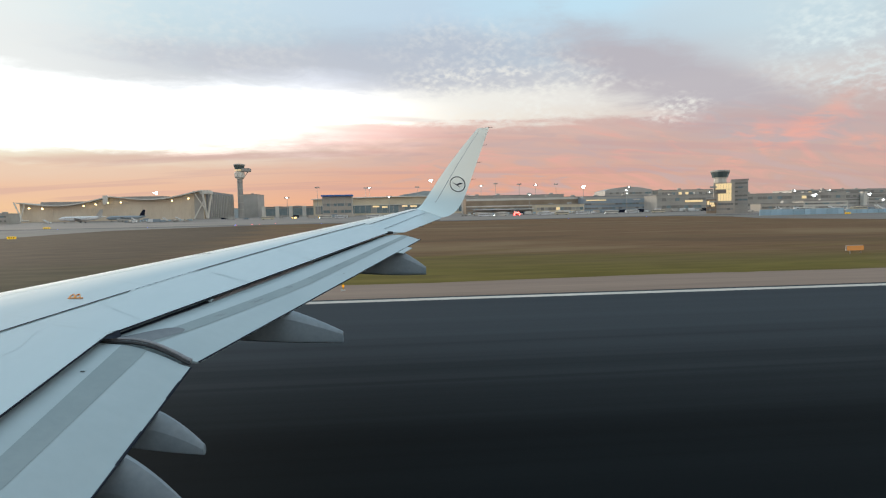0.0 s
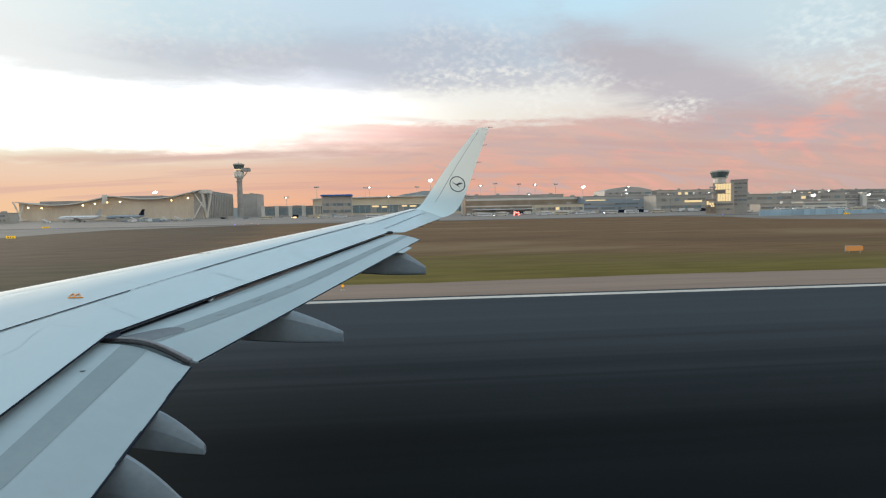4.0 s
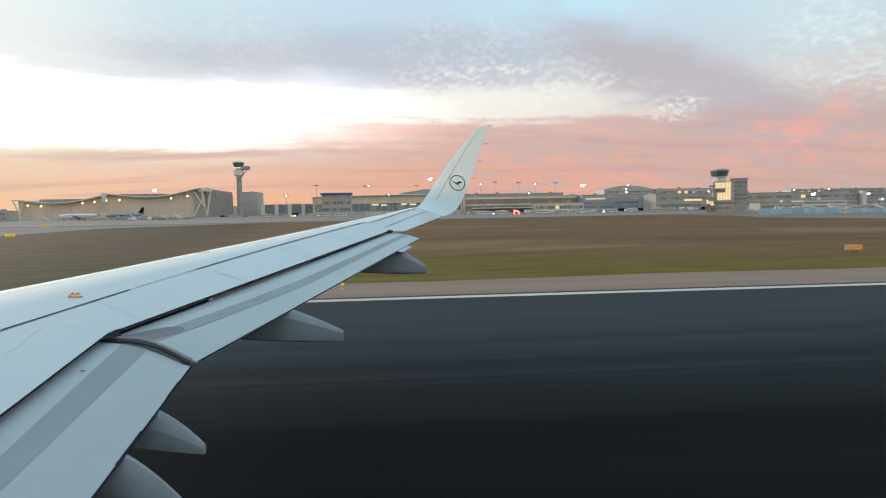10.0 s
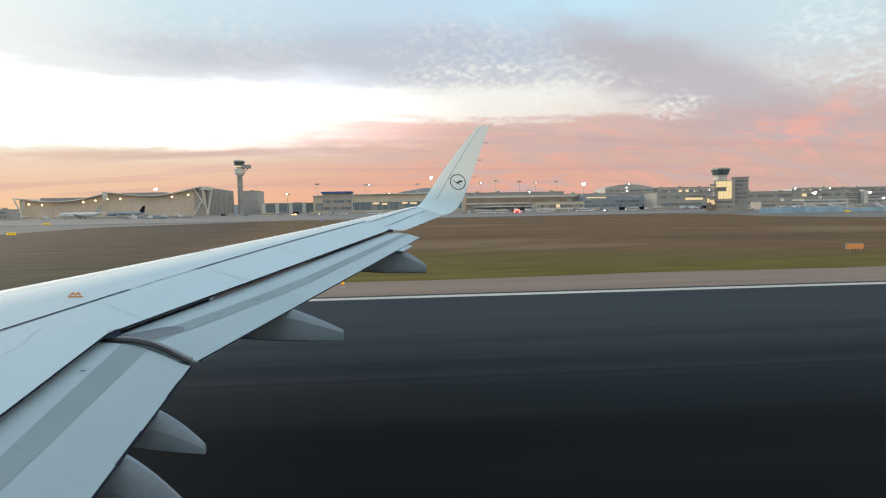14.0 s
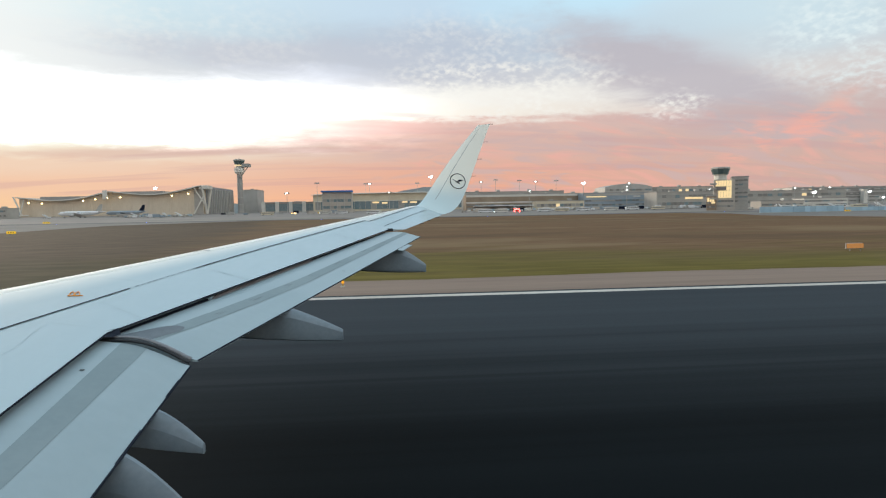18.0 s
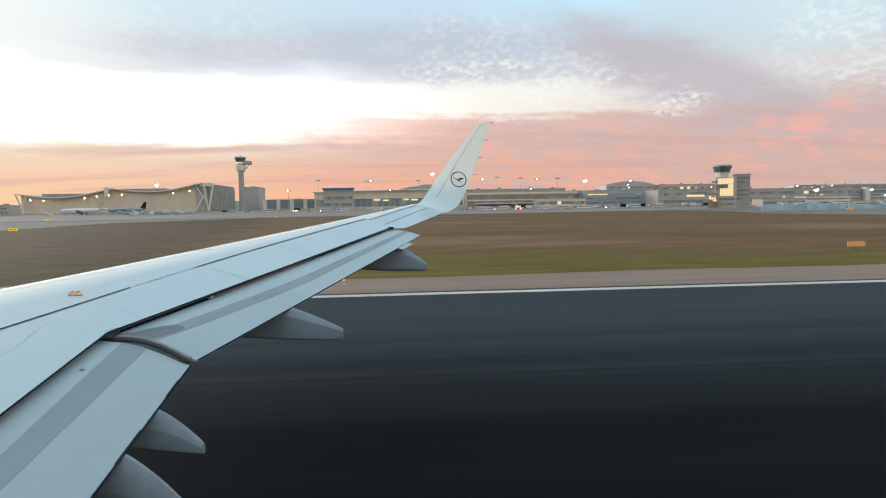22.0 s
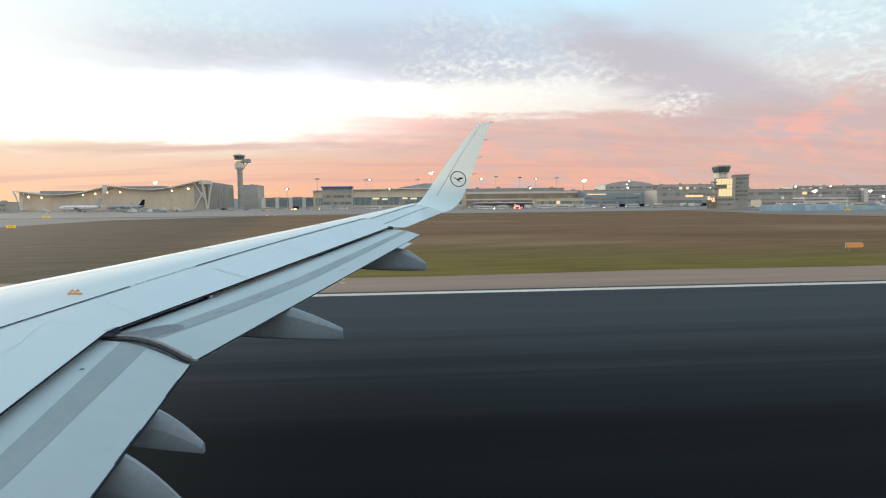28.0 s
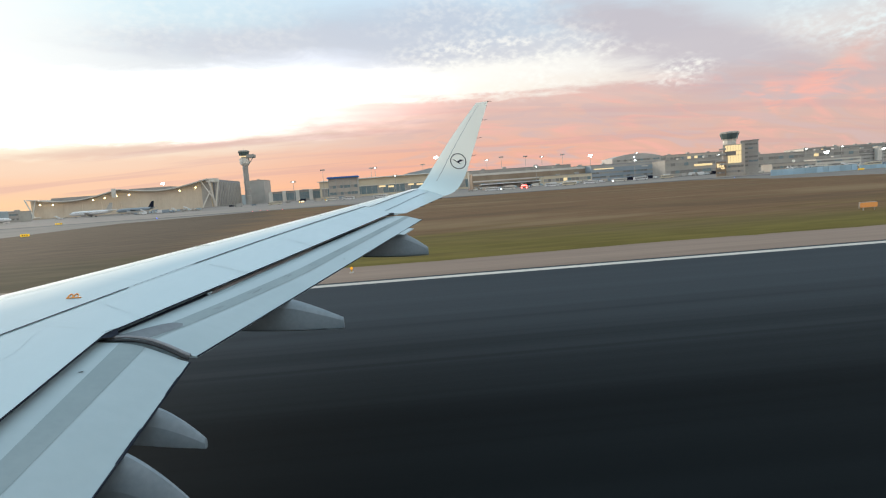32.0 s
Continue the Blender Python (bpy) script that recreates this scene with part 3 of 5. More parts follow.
def wing_section(y, edge, thick):
    xc, zc = crest(y)
    s = 0.35 + 0.055 * (15.0 - y)
    nose = [Vector((xc - 0.9 * s * math.cos(a), y, zc - 0.42 * s * (1 - math.sin(a)))) for a in [radians(d) for d in (0, 15, 30, 45, 60, 75)]]
    upper = [top(y, f, edge) for f in (0, 0.12, 0.25, 0.4, 0.55, 0.7, 0.85, 1.0)]
    last = upper[-1]
    under = [last + Vector((-0.004, 0, -0.007 * thick)), Vector((xc + 0.5 * (last.x - xc), y, zc - 0.62 * s)), Vector((xc - 0.2 * s, y, zc - 0.78 * s)), Vector((xc - 0.7 * s, y, zc - 0.62 * s))]
    return nose + upper + under


def span(a, b, n):
    return [a + (b - a) * i / n for i in range(n + 1)]


plane = thing("airliner", -2.0, -2.1, 0.0, "white airliner with swept wing and grey-striped flaps standing on the runway", "airliner")
AT = Matrix.Translation((2.0, 2.1, 0.0))


def on(ob):
    ob.data.transform(AT)
    return ob


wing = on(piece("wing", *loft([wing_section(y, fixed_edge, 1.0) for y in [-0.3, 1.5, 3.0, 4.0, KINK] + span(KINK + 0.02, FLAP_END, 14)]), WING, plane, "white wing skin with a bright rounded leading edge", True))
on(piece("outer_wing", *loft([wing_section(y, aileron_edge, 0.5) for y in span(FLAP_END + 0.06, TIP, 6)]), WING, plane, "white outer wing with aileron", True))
# leading-edge slats of polished metal, lying over the nose
for y0, y1 in ((-0.2, 5.17), (5.23, 7.87), (7.93, 10.57), (10.63, 13.17), (13.23, 14.98)):
    rows = []
    for y in span(y0, y1, 12):
        xc, zc = crest(y)
        r = 0.35 + 0.055 * (15.0 - y)
        edge = fixed_edge if y < FLAP_END else aileron_edge
        nose = [Vector((xc - 0.905 * r * math.cos(a), y, zc - 0.42 * r * (1 - math.sin(a)) + 0.004)) for a in [radians(d) for d in (0, 15, 30, 45, 60, 75)]]
        rows.append(nose + [top(y, f, edge) + Vector((0, 0, 0.004 - 0.17 * f)) for f in (0.0, 0.03, 0.06)])
    n = len(rows[0])
    on(piece("slat", [p for r in rows for p in r], [(i * n + j, i * n + j + 1, (i + 1) * n + j + 1, (i + 1) * n + j) for i in range(12) for j in range(n - 1)], BARE, wing, "polished metal leading-edge slat", True))
# joint of the leading-edge slat, a fine line round the nose
for y in (5.2, 7.9, 10.6, 13.2):
    xc, zc = crest(y)
    r = 0.35 + 0.055 * (15.0 - y)
    hoop = [Vector((xc - 0.9 * r * math.cos(a), y, zc - 0.42 * r * (1 - math.sin(a)) + 0.004)) for a in [radians(d) for d in (0, 15, 30, 45, 60, 75)]]
    on(piece("slat_joint", *strip([p + Vector((0, -0.006, 0)) for p in hoop], [p + Vector((0, 0.006, 0)) for p in hoop]), WING_GREY, wing))


def flap_point(y, f, lift=0.0):
    (xf, zf), (xt, zt) = fixed_edge(y), flap_edge(y)
    x0, z0 = xf - 0.04, zf - 0.062
    return Vector((x0 + (xt - x0) * f, y, z0 + (zt - z0) * f + 0.045 * math.sin(math.pi * min(f * 1.1, 1)) + lift))


def flap_patch(name, ys, f0, f1, material, parent, label="", lift=0.0035, n=5):
    """A painted patch on the flap's curved skin, between two edges given along the span."""
    rows = [[flap_point(y, a + (b - a) * j / n, lift) for j in range(n + 1)] for y, a, b in zip(ys, f0, f1)]
    verts = [p for r in rows for p in r]
    faces = [(i * (n + 1) + j, i * (n + 1) + j + 1, (i + 1) * (n + 1) + j + 1, (i + 1) * (n + 1) + j) for i in range(len(ys) - 1) for j in range(n)]
    return on(piece(name, verts, faces, material, parent, label, True))


def flap_section(y):
    ups = [flap_point(y, f) for f in (-0.12, -0.06, 0.0, 0.08, 0.15, 0.22, 0.3, 0.4, 0.5, 0.6, 0.75, 0.9, 1.0)]
    (xf, zf), (xt, zt) = fixed_edge(y), flap_edge(y)
    return [ups[0] + Vector((0.02, 0, -0.05))] + ups + [ups[-1] + Vector((0, 0, -0.010)), flap_point(y, 0.5, -0.14), flap_point(y, 0.1, -0.17)]


for label, ys in (("outboard flap lowered a little, white with a grey stripe", span(KINK + 0.06, FLAP_END - 0.05, 14)), ("inboard flap lowered a little, white with a grey stripe", span(-0.1, KINK - 0.03, 9))):
    flap = on(piece("flap", *loft([flap_section(y) for y in ys]), FLAP, plane, label, True))
    outer = ys[0] > KINK
    ends = [(0.26 + 0.145 * min(y - 4.95, 2.3) ** 0.6 if outer and y > 4.95 else 0.26 if outer else 0.225 + 0.035 * (KINK - y), y) for y in ys]
    wide = [0.20 - 0.008 * (y - KINK) if outer else 0.198 + 0.053 * (y - 3.0) for y in ys]
    # shade under the trailing edge, drawn as a dark strip over rim and back
    rim = strip([flap_point(y, 0.991, 0.003) for y in ys], [flap_point(y, 1.0, 0.003) + Vector((0.004, 0, 0)) for y in ys])
    back = strip([flap_point(y, 1.0, 0.003) + Vector((0.004, 0, 0)) for y in ys], [flap_point(y, 1.0, -0.006) + Vector((0.004, 0, 0)) for y in ys])
    rim = (rim[0] + back[0], rim[1] + [tuple(i + len(rim[0]) for i in f) for f in back[1]])
    on(piece("trailing_strip", *rim, INK, flap, "dark sealant strip on the trailing edge"))
    flap_patch("walk_stripe", ys, [f for f, y in ends], [f + v for (f, y), v in zip(ends, wide)], WING_GREY, flap, "grey walkway stripe")
    # rubber seal under the fixed edge
    seal = []
    for y in [KINK + 0.0] + ys if outer else ys + [KINK]:
        xf, zf = fixed_edge(y)
        seal.append([Vector((xf - 0.10, y, zf - 0.02)), Vector((xf + 0.002, y, zf + 0.002)), Vector((xf + 0.004, y, zf - 0.012)), Vector((xf - 0.05, y, zf - 0.030))])
    on(piece("edge_seal", *loft(seal), INK, plane, "black rubber seal along the spoiler edge"))


def tube(points, r, name, material, parent, label="", sides=10):
    rows = []
    size = r if isinstance(r, list) else [r] * len(points)
    for i, p in enumerate(points):
        way = (points[min(i + 1, len(points) - 1)] - points[max(i - 1, 0)]).normalized()
        a = way.cross(Vector((0, 0, 1))).normalized()
        b = way.cross(a)
        rows.append([p + (a * math.cos(u) + b * math.sin(u)) * size[i] for u in [2 * math.pi * j / sides for j in range(sides)]])
    return on(piece(name, *loft(rows), material, parent, label, True))


# the joint between the two flaps: a curved seal over a dark gap
arc = [flap_point(KINK + 0.03, f, 0.010 + 0.03 * math.sin(math.pi * max(f, 0))) for f in span(-0.1, 0.95, 16)]
tube(arc, [0.010 + 0.009 * i / 16 for i in range(17)], "flap_joint_seal", SEAL, plane, "grey curved seal between the flaps")
tube([p + Vector((0.0, -0.035, -0.020)) for p in arc], 0.014, "flap_joint_gap", BLACK, plane, "dark gap beside the joint seal")
# rubbed grey patch on the stripe beside the joint
ys = span(4.77, 5.19, 10)
share = [(y - 4.77) / 0.42 for y in ys]
flap_patch("rubbed_patch", ys, [0.03 + 0.27 * s ** 0.9 + 0.07 * s ** 10 for s in share], [0.40 + 0.12 * s - 0.07 * s ** 10 for s in share], RUBBED, plane, "rubbed grey patch beside the joint", 0.006)
# black patches on the flap paint the shade of the open slot behind the spoilers
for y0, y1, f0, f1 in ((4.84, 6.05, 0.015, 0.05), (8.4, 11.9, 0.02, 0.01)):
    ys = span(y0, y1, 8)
    flap_patch("slot_shade_patch", ys, [-0.05] * 9, [f0 + (f1 - f0) * i / 8 for i in range(9)], INK, plane, "black patch painting the shade in the slot behind the spoilers", 0.006, 2)
# black sheet painting the shade of the corner pocket where the spoiler edges meet over the joint
(xk, zk), (xi, zi), (xo, zo) = fixed_edge(KINK), fixed_edge(KINK - 0.10), fixed_edge(KINK + 0.12)
on(piece("corner_pocket_shade", [(xi - 0.02, KINK - 0.10, zi + 0.004), (xk - 0.035, KINK, zk + 0.006), (xo, KINK + 0.12, zo + 0.004), (xk + 0.075, KINK + 0.07, zk - 0.035), (xk + 0.06, KINK - 0.03, zk - 0.035)], [(0, 1, 2, 3, 4)], INK, plane, "black sheet for the shaded pocket at the spoiler corner"))
# smudges along the outboard stripe and a small bracket in the slot
for y0, f0, n in ((5.6, 0.47, 0.13), (6.15, 0.50, 0.22), (6.9, 0.52, 0.16), (7.5, 0.53, 0.10), (8.3, 0.53, 0.30), (9.4, 0.54, 0.24), (10.3, 0.52, 0.3)):
    for j in range(3):
        y, f = y0 + n * 0.3 * j * random.random(), f0 + 0.03 * j * random.random() - 0.01
        ys = span(y, y + n * (0.4 + 0.6 * random.random()), 5)
        thick = 0.005 + 0.008 * random.random()
        flap_patch("smudge", ys, [f - thick * math.sin(math.pi * i / 5) * 0.5 - 0.001 for i in range(6)], [f + thick * math.sin(math.pi * (i + 0.5) / 6) for i in range(6)], SMUDGE, plane, "dark smudge on the grey stripe", 0.0055, 1)
bm = bmesh.new()
q = flap_point(6.05, 0.02, 0.02)
add_box(bm, q.x - 0.01, q.x + 0.02, 6.02, 6.12, q.z - 0.02, q.z + 0.010, 0.005)
on(part("slot_bracket", bm, FLAP, plane, "pale bracket in the flap slot"))
# folded inner lip that shows in the slot behind the spoilers
ys = span(6.05, 8.4, 10)
on(piece("inner_lip", *strip([flap_point(y, -0.02, 0.022) for y in ys], [flap_point(y, 0.07, 0.010) for y in ys]), LIP, plane, "brown-grey lip inside the flap slot"))


def ribbon(name, path, width, material, parent, label="", lift=0.006):
    """A thin painted or sealed line on a skin; path gives points along the span."""
    a = [p + Vector((-width / 2, 0, lift)) for p in path]
    b = [p + Vector((width / 2, 0, lift)) for p in path]
    return on(piece(name, *strip(a, b), material, parent, label))


# black walkway line with a dashed middle; it runs nearly straight, aft of the crest inboard
def walk_f(y):
    return 0.62 - 0.075 * (y - 4.45) + 0.0035 * (y - 4.45) ** 2


inner_a, inner_b = top(4.75, walk_f(4.75), fixed_edge), top(5.3, walk_f(5.3), fixed_edge)
inner_line = []
for y in span(3.0, 4.6, 6):
    x = inner_a.x + (inner_b.x - inner_a.x) * (y - inner_a.y) / (inner_b.y - inner_a.y)
    inner_line.append(top(y, (x - crest(y)[0]) / (fixed_edge(y)[0] - crest(y)[0]), fixed_edge))
ribbon("walkway_line", inner_line + [top(y, walk_f(y), fixed_edge) for y in span(4.75, 5.88, 6)], 0.024, INK, wing)
ribbon("walkway_line", [top(y, walk_f(y), fixed_edge) for y in span(6.92, 11.98, 14)], 0.027, INK, wing)
y = 5.95
while y < 6.86:
    length = 0.03 + 0.05 * random.random()
    ribbon("lettering_bar", [top(y, walk_f(y), fixed_edge), top(y + length, walk_f(y + length), fixed_edge)], 0.011, INK, wing)
    y += length + 0.025
ribbon("walkway_line", [top(y, 0.155 - 0.01 * (y - 12.1), aileron_edge) for y in span(12.08, 14.85, 8)], 0.026, INK, wing)
# spoiler joints
for y0, y1, f0 in ((5.40, 5.10, 0.60), (6.95, 6.75, 0.56), (8.65, 8.42, 0.46), (10.25, 10.2, 0.48)):
    line = [top(y0 + (y1 - y0) * f, f0 + (0.99 - f0) * f, fixed_edge) for f in span(0, 1, 6)]
    half = 0.002 if y1 < 5.5 else 0.005
    a = [p + Vector((0, -half, 0.004)) for p in line]
    b = [p + Vector((0, half, 0.004)) for p in line]
    on(piece("spoiler_joint", *strip(a, b), WING_GREY, wing))
ribbon("aileron_joint", [top(y, 0.48 + 0.01 * (y - 12.2), aileron_edge) for y in span(12.2, 14.9, 8)], 0.014, INK, wing)
# faint patched seam on the inboard skin
ribbon("skin_seam", [top(y, f, fixed_edge) for y, f in ((4.10, 0.77), (4.25, 0.775), (4.5, 0.73), (4.72, 0.70))], 0.003, FLAP, wing)
ribbon("skin_seam", [top(y, f, fixed_edge) for y, f in ((4.74, 0.72), (4.76, 0.78), (4.72, 0.85))], 0.003, FLAP, wing)
# orange double-hump mark near the leading edge
def mark(a, b):
    """A point of the mark: a along its base, b up its humps."""
    return top(5.45 + 0.05 * a + 0.125 * b, 0.38 + 0.06 * a - 0.065 * b, fixed_edge) + Vector((0, 0, 0.006))


for a0 in (0.24, 0.60):
    hump = [mark(a0 + 0.17 * math.cos(u), 0.95 * math.sin(u)) for u in [math.pi * i / 10 for i in range(11)]]
    tube(hump, 0.0055, "hook_mark", ORANGE, wing, "orange painted mark", 6)
tube([mark(a, 0.0) for a in span(0.0, 1.0, 5)], 0.006, "hook_mark", ORANGE, wing, "orange painted mark", 6)
# small stencil on each flap
for y, f in ((4.15, 0.14), (8.15, 0.80), (2.75, 0.55)):
    q = flap_point(y, f, 0.005)
    on(piece("stencil", [q, q + Vector((0.03, 0.01, -0.003)), q + Vector((0.025, 0.035, -0.003)), q + Vector((-0.005, 0.025, 0))], [(0, 1, 2, 3)], BLACK, plane))
# step in the outboard flap's outer end: a thin tab that carries the skin on
rows = []
for y in span(10.30, 10.92, 4):
    ups = [flap_point(y, f, 0.001) for f in (0.965, 1.0, 1.07, 1.14)]
    rows.append(ups + [p + Vector((0, 0, -0.014)) for p in reversed(ups)])
on(piece("flap_tab", *loft(rows), FLAP, plane, "small white tab behind the flap"))
# short dark marks that stand for the steps in the inboard flap's edge
for y0, y1 in ((4.20, 4.44), (3.46, 3.80), (2.9, 3.15)):
    ys = span(y0, y1, 3)
    flap_patch("edge_notch", ys, [0.984] * 4, [1.003] * 4, INK, plane, "short dark mark on the flap edge", 0.0045, 1)
bm = bmesh.new()
q = fixed_edge(12.0)
add_box(bm, q[0] - 0.10, q[0] + 0.09, 11.95, 12.03, q[1] - 0.05, q[1] + 0.014, 0.012)
on(part("flap_end_fence", bm, BLACK, plane, "dark fence at the flap's outer end"))


def fairing(y, x0, x1, bot0, z1_top, z1_bot, w, bulge, ridge):
    """A boat-shaped flap track fairing: close under the flap, then on past its edge to a blunt tail."""
    (xf, zf), (xt, zt) = fixed_edge(y), flap_edge(y)
    over, under = [], []
    for f in span(0, 1, 24):
        x = x0 + (x1 - x0) * f
        if x < xt:
            up = zt + 0.004 - 0.034 * min((xt - x) / 0.15, 1.0) + (zf - zt) * min((xt - x) / (xt - xf), 1.0) * 0.9
        else:
            g = (x - xt) / (x1 - xt)
            up = zt + 0.004 + (z1_top - zt - 0.004) * ((1 - bulge) * g + bulge * g * g)
        low = bot0 + (z1_bot - bot0) * f - 0.03 * math.sin(math.pi * f)
        wide = w * (1 - 0.78 * f ** 1.8) * min(1.0, 0.35 + 3 * f)
        mid, half = (up + low) / 2, max((up - low) / 2, 0.02)
        roof = [(a, ridge + (1 - ridge) * b) for a, b in ((-1.0, 0.0), (-0.8, 0.38), (-0.5, 0.76), (-0.2, 0.96), (0.2, 0.96), (0.5, 0.76), (0.8, 0.38), (1.0, 0.0))]
        keel = [(-1.0, ridge), (-0.985, ridge * 0.5 - 0.30), (-0.92, -0.74), (-0.80, -0.98), (-0.45, -1.07), (0.0, -1.1), (0.45, -1.07), (0.80, -0.98), (0.92, -0.74), (0.985, ridge * 0.5 - 0.30), (1.0, ridge)]
        over.append([Vector((x, y + wide * a, mid + half * b)) for a, b in roof])
        under.append([Vector((x, y + wide * a, mid + half * b)) for a, b in keel])
    verts, faces = [], []
    for rows in (over, under):
        n, first = len(rows[0]), len(verts)
        verts += [p for r in rows for p in r]
        faces += [(first + i * n + j, first + i * n + j + 1, first + (i + 1) * n + j + 1, first + (i + 1) * n + j) for i in range(len(rows) - 1) for j in range(n - 1)]
    first = len(verts)
    verts += over[-1] + under[-1][-2:0:-1]
    faces.append(tuple(range(first, len(verts))))
    return on(piece("flap_track_fairing", verts, faces, FAIRING, plane, "grey boat-shaped flap track fairing with a hard side ridge", True))


fairing(6.36, -2.6, -0.785, 3.04, 2.995, 2.866, 0.13, 0.16, 0.45)
fairing(10.5, -1.5, 0.392, 3.36, 3.365, 3.215, 0.13, 0.18, 0.45)
fairing(4.05, -2.9, -1.58, 2.90, 2.645, 2.565, 0.12, 0.34, 0.10)
fairing(3.57, -2.9, -1.42, 2.62, 2.29, 2.14, 0.14, 0.34, 0.10)


# sharklet
def bezier(p, t):
    a, b, cc, d = [Vector(q) for q in p]
    return a * (1 - t) ** 3 + b * 3 * t * (1 - t) ** 2 + cc * 3 * t * t * (1 - t) + d * t ** 3


LEAD = ((0.24, 15.0, 4.585), (0.60, 15.47, 4.63), (0.66, 15.72, 5.22), (2.29, 16.3, 7.06))
TRAIL = ((1.07, 15.1, 4.345), (1.76, 15.62, 4.43), (1.80, 15.82, 5.05), (2.67, 16.35, 7.10))


def blade(t, f, lift=0.0):
    a, b = bezier(LEAD, t), bezier(TRAIL, t)
    along = (bezier(LEAD, min(t + 0.02, 1)) - bezier(LEAD, max(t - 0.02, 0))).normalized()
    n = (b - a).normalized().cross(along).normalized()
    if n.y > 0:
        n = -n
    thick = 0.032 * (b - a).length * math.sqrt(max(f, 0)) * (1 - f) * 2.6
    return a + (b - a) * f + n * (thick * (1 if lift >= 0 else -1) + lift)


def skin_row(t):
    return [blade(t, f) for f in (0, 0.05, 0.15, 0.3, 0.5, 0.75, 1.0)] + [blade(t, f, -0.004) for f in (0.75, 0.5, 0.3, 0.15, 0.05)]


sharklet = on(piece("sharklet", *loft([skin_row(t) for t in span(0, 1, 26)]), SHARK, plane, "upswept cream-white wingtip fence", True))
a = [blade(t, 0.30, 0.004) for t in span(0.33, 0.985, 24)]
b = [blade(t, 0.314, 0.004) for t in span(0.33, 0.985, 24)]
on(piece("sharklet_line", *strip(a, b), SCUFF, sharklet))
# round emblem: ring and a plain flying shape
t0, f0 = 0.60, 0.64
mid = blade(t0, f0, 0.006)
ex = (blade(t0, f0 + 0.1) - blade(t0, f0 - 0.1)).normalized()
ey = (blade(t0 + 0.05, f0) - blade(t0 - 0.05, f0)).normalized()
ey = (ey - ex * ey.dot(ex)).normalized()
ring_a = [mid + (ex * math.cos(u) + ey * math.sin(u)) * 0.245 for u in [2 * math.pi * i / 40 for i in range(41)]]
ring_b = [mid + (ex * math.cos(u) + ey * math.sin(u)) * 0.220 for u in [2 * math.pi * i / 40 for i in range(41)]]
on(piece("emblem_ring", *strip(ring_a, ring_b), NAVY, sharklet, "dark round emblem ring"))
ez = ex.cross(ey) * (0.003 if ex.cross(ey).y < 0 else -0.003)


def flat_shape(name, points):
    return on(piece(name, [mid + ez + ex * px + ey * py for px, py in points], [tuple(range(len(points)))], NAVY, sharklet, "dark emblem stroke"))


flat_shape("emblem_stroke", [(-0.19, 0.05), (-0.03, -0.045), (0.10, -0.10), (0.01, -0.02), (-0.06, 0.005)])
flat_shape("emblem_stroke", [(-0.03, -0.02), (0.04, 0.055), (0.17, 0.06), (0.10, 0.01), (0.03, -0.02)])
# static wicks
for t in (0.5, 0.66, 0.79, 0.90):
    q = blade(t, 1.0)
    tube([q, q + Vector((0.14, 0.02, 0.015))], 0.006, "static_wick", BLACK, plane)
for y in (13.0, 13.7, 14.4):
    x, z = aileron_edge(y)
    tube([Vector((x, y, z)), Vector((x + 0.12, y, z + 0.01))], 0.006, "static_wick", BLACK, plane)
q = blade(1.0, 0.9)
tube([q, q + Vector((0.14, 0.02, 0.0))], 0.007, "static_wick", BLACK, plane)

# plain fuselage beside the window, and the main legs it stands on
rows = []
for x, r in ((-18, 1.97), (-8, 1.97), (0, 1.97), (10, 1.97), (16, 1.7), (20, 1.0)):
    rows.append([Vector((x, -2.05 + r * math.cos(u), 3.95 + r * math.sin(u))) for u in [2 * math.pi * i / 32 for i in range(32)]])
on(piece("fuselage", *loft(rows), WHITE, plane, "plain white fuselage wall", True))
on(part("main_leg", rod(bmesh.new(), (-3.6, 1.75, 0.55), (-3.6, 1.75, 3.1), 0.11), STEEL, plane))
for dy in (-0.42, 0.42):
    on(part("wheel", rod(bmesh.new(), (-3.6, 1.57 + dy, 0.57), (-3.6, 1.93 + dy, 0.57), 0.57, sides=24), BLACK, plane))


# ---- the airport across the field ----
def facade(parent, x0, x1, y, z0, z1, cols, rows, material, depth=0.3, fill=0.9, every=1, lit=0.0, lit_material=None):
    """Rows of windows set proud into a wall that faces the runway; each a pane of its own."""
    cw, ch = (x1 - x0) / cols, (z1 - z0) / rows
    shared = {}
    for r in range(rows):
        for i in range(cols):
            glow_on = lit_material is not None and random.random() < lit
            key = 3 if glow_on else random.choice((0, 0, 0, 1, 1, 2))
            if key not in shared:
                bm = box(-cw * fill / 2, cw * fill / 2, -depth, 0.0, -ch * 0.2, ch * 0.2)
                m = bpy.data.meshes.new("window")
                bm.to_mesh(m)
                bm.free()
                m.materials.append((material, MIDGLASS, TEALGLASS, lit_material)[key])
                shared[key] = m
            w = new("window", shared[key])
            w.parent = parent
            w.location = (x0 + cw * (i + 0.5), y, z0 + ch * (r + 0.5))


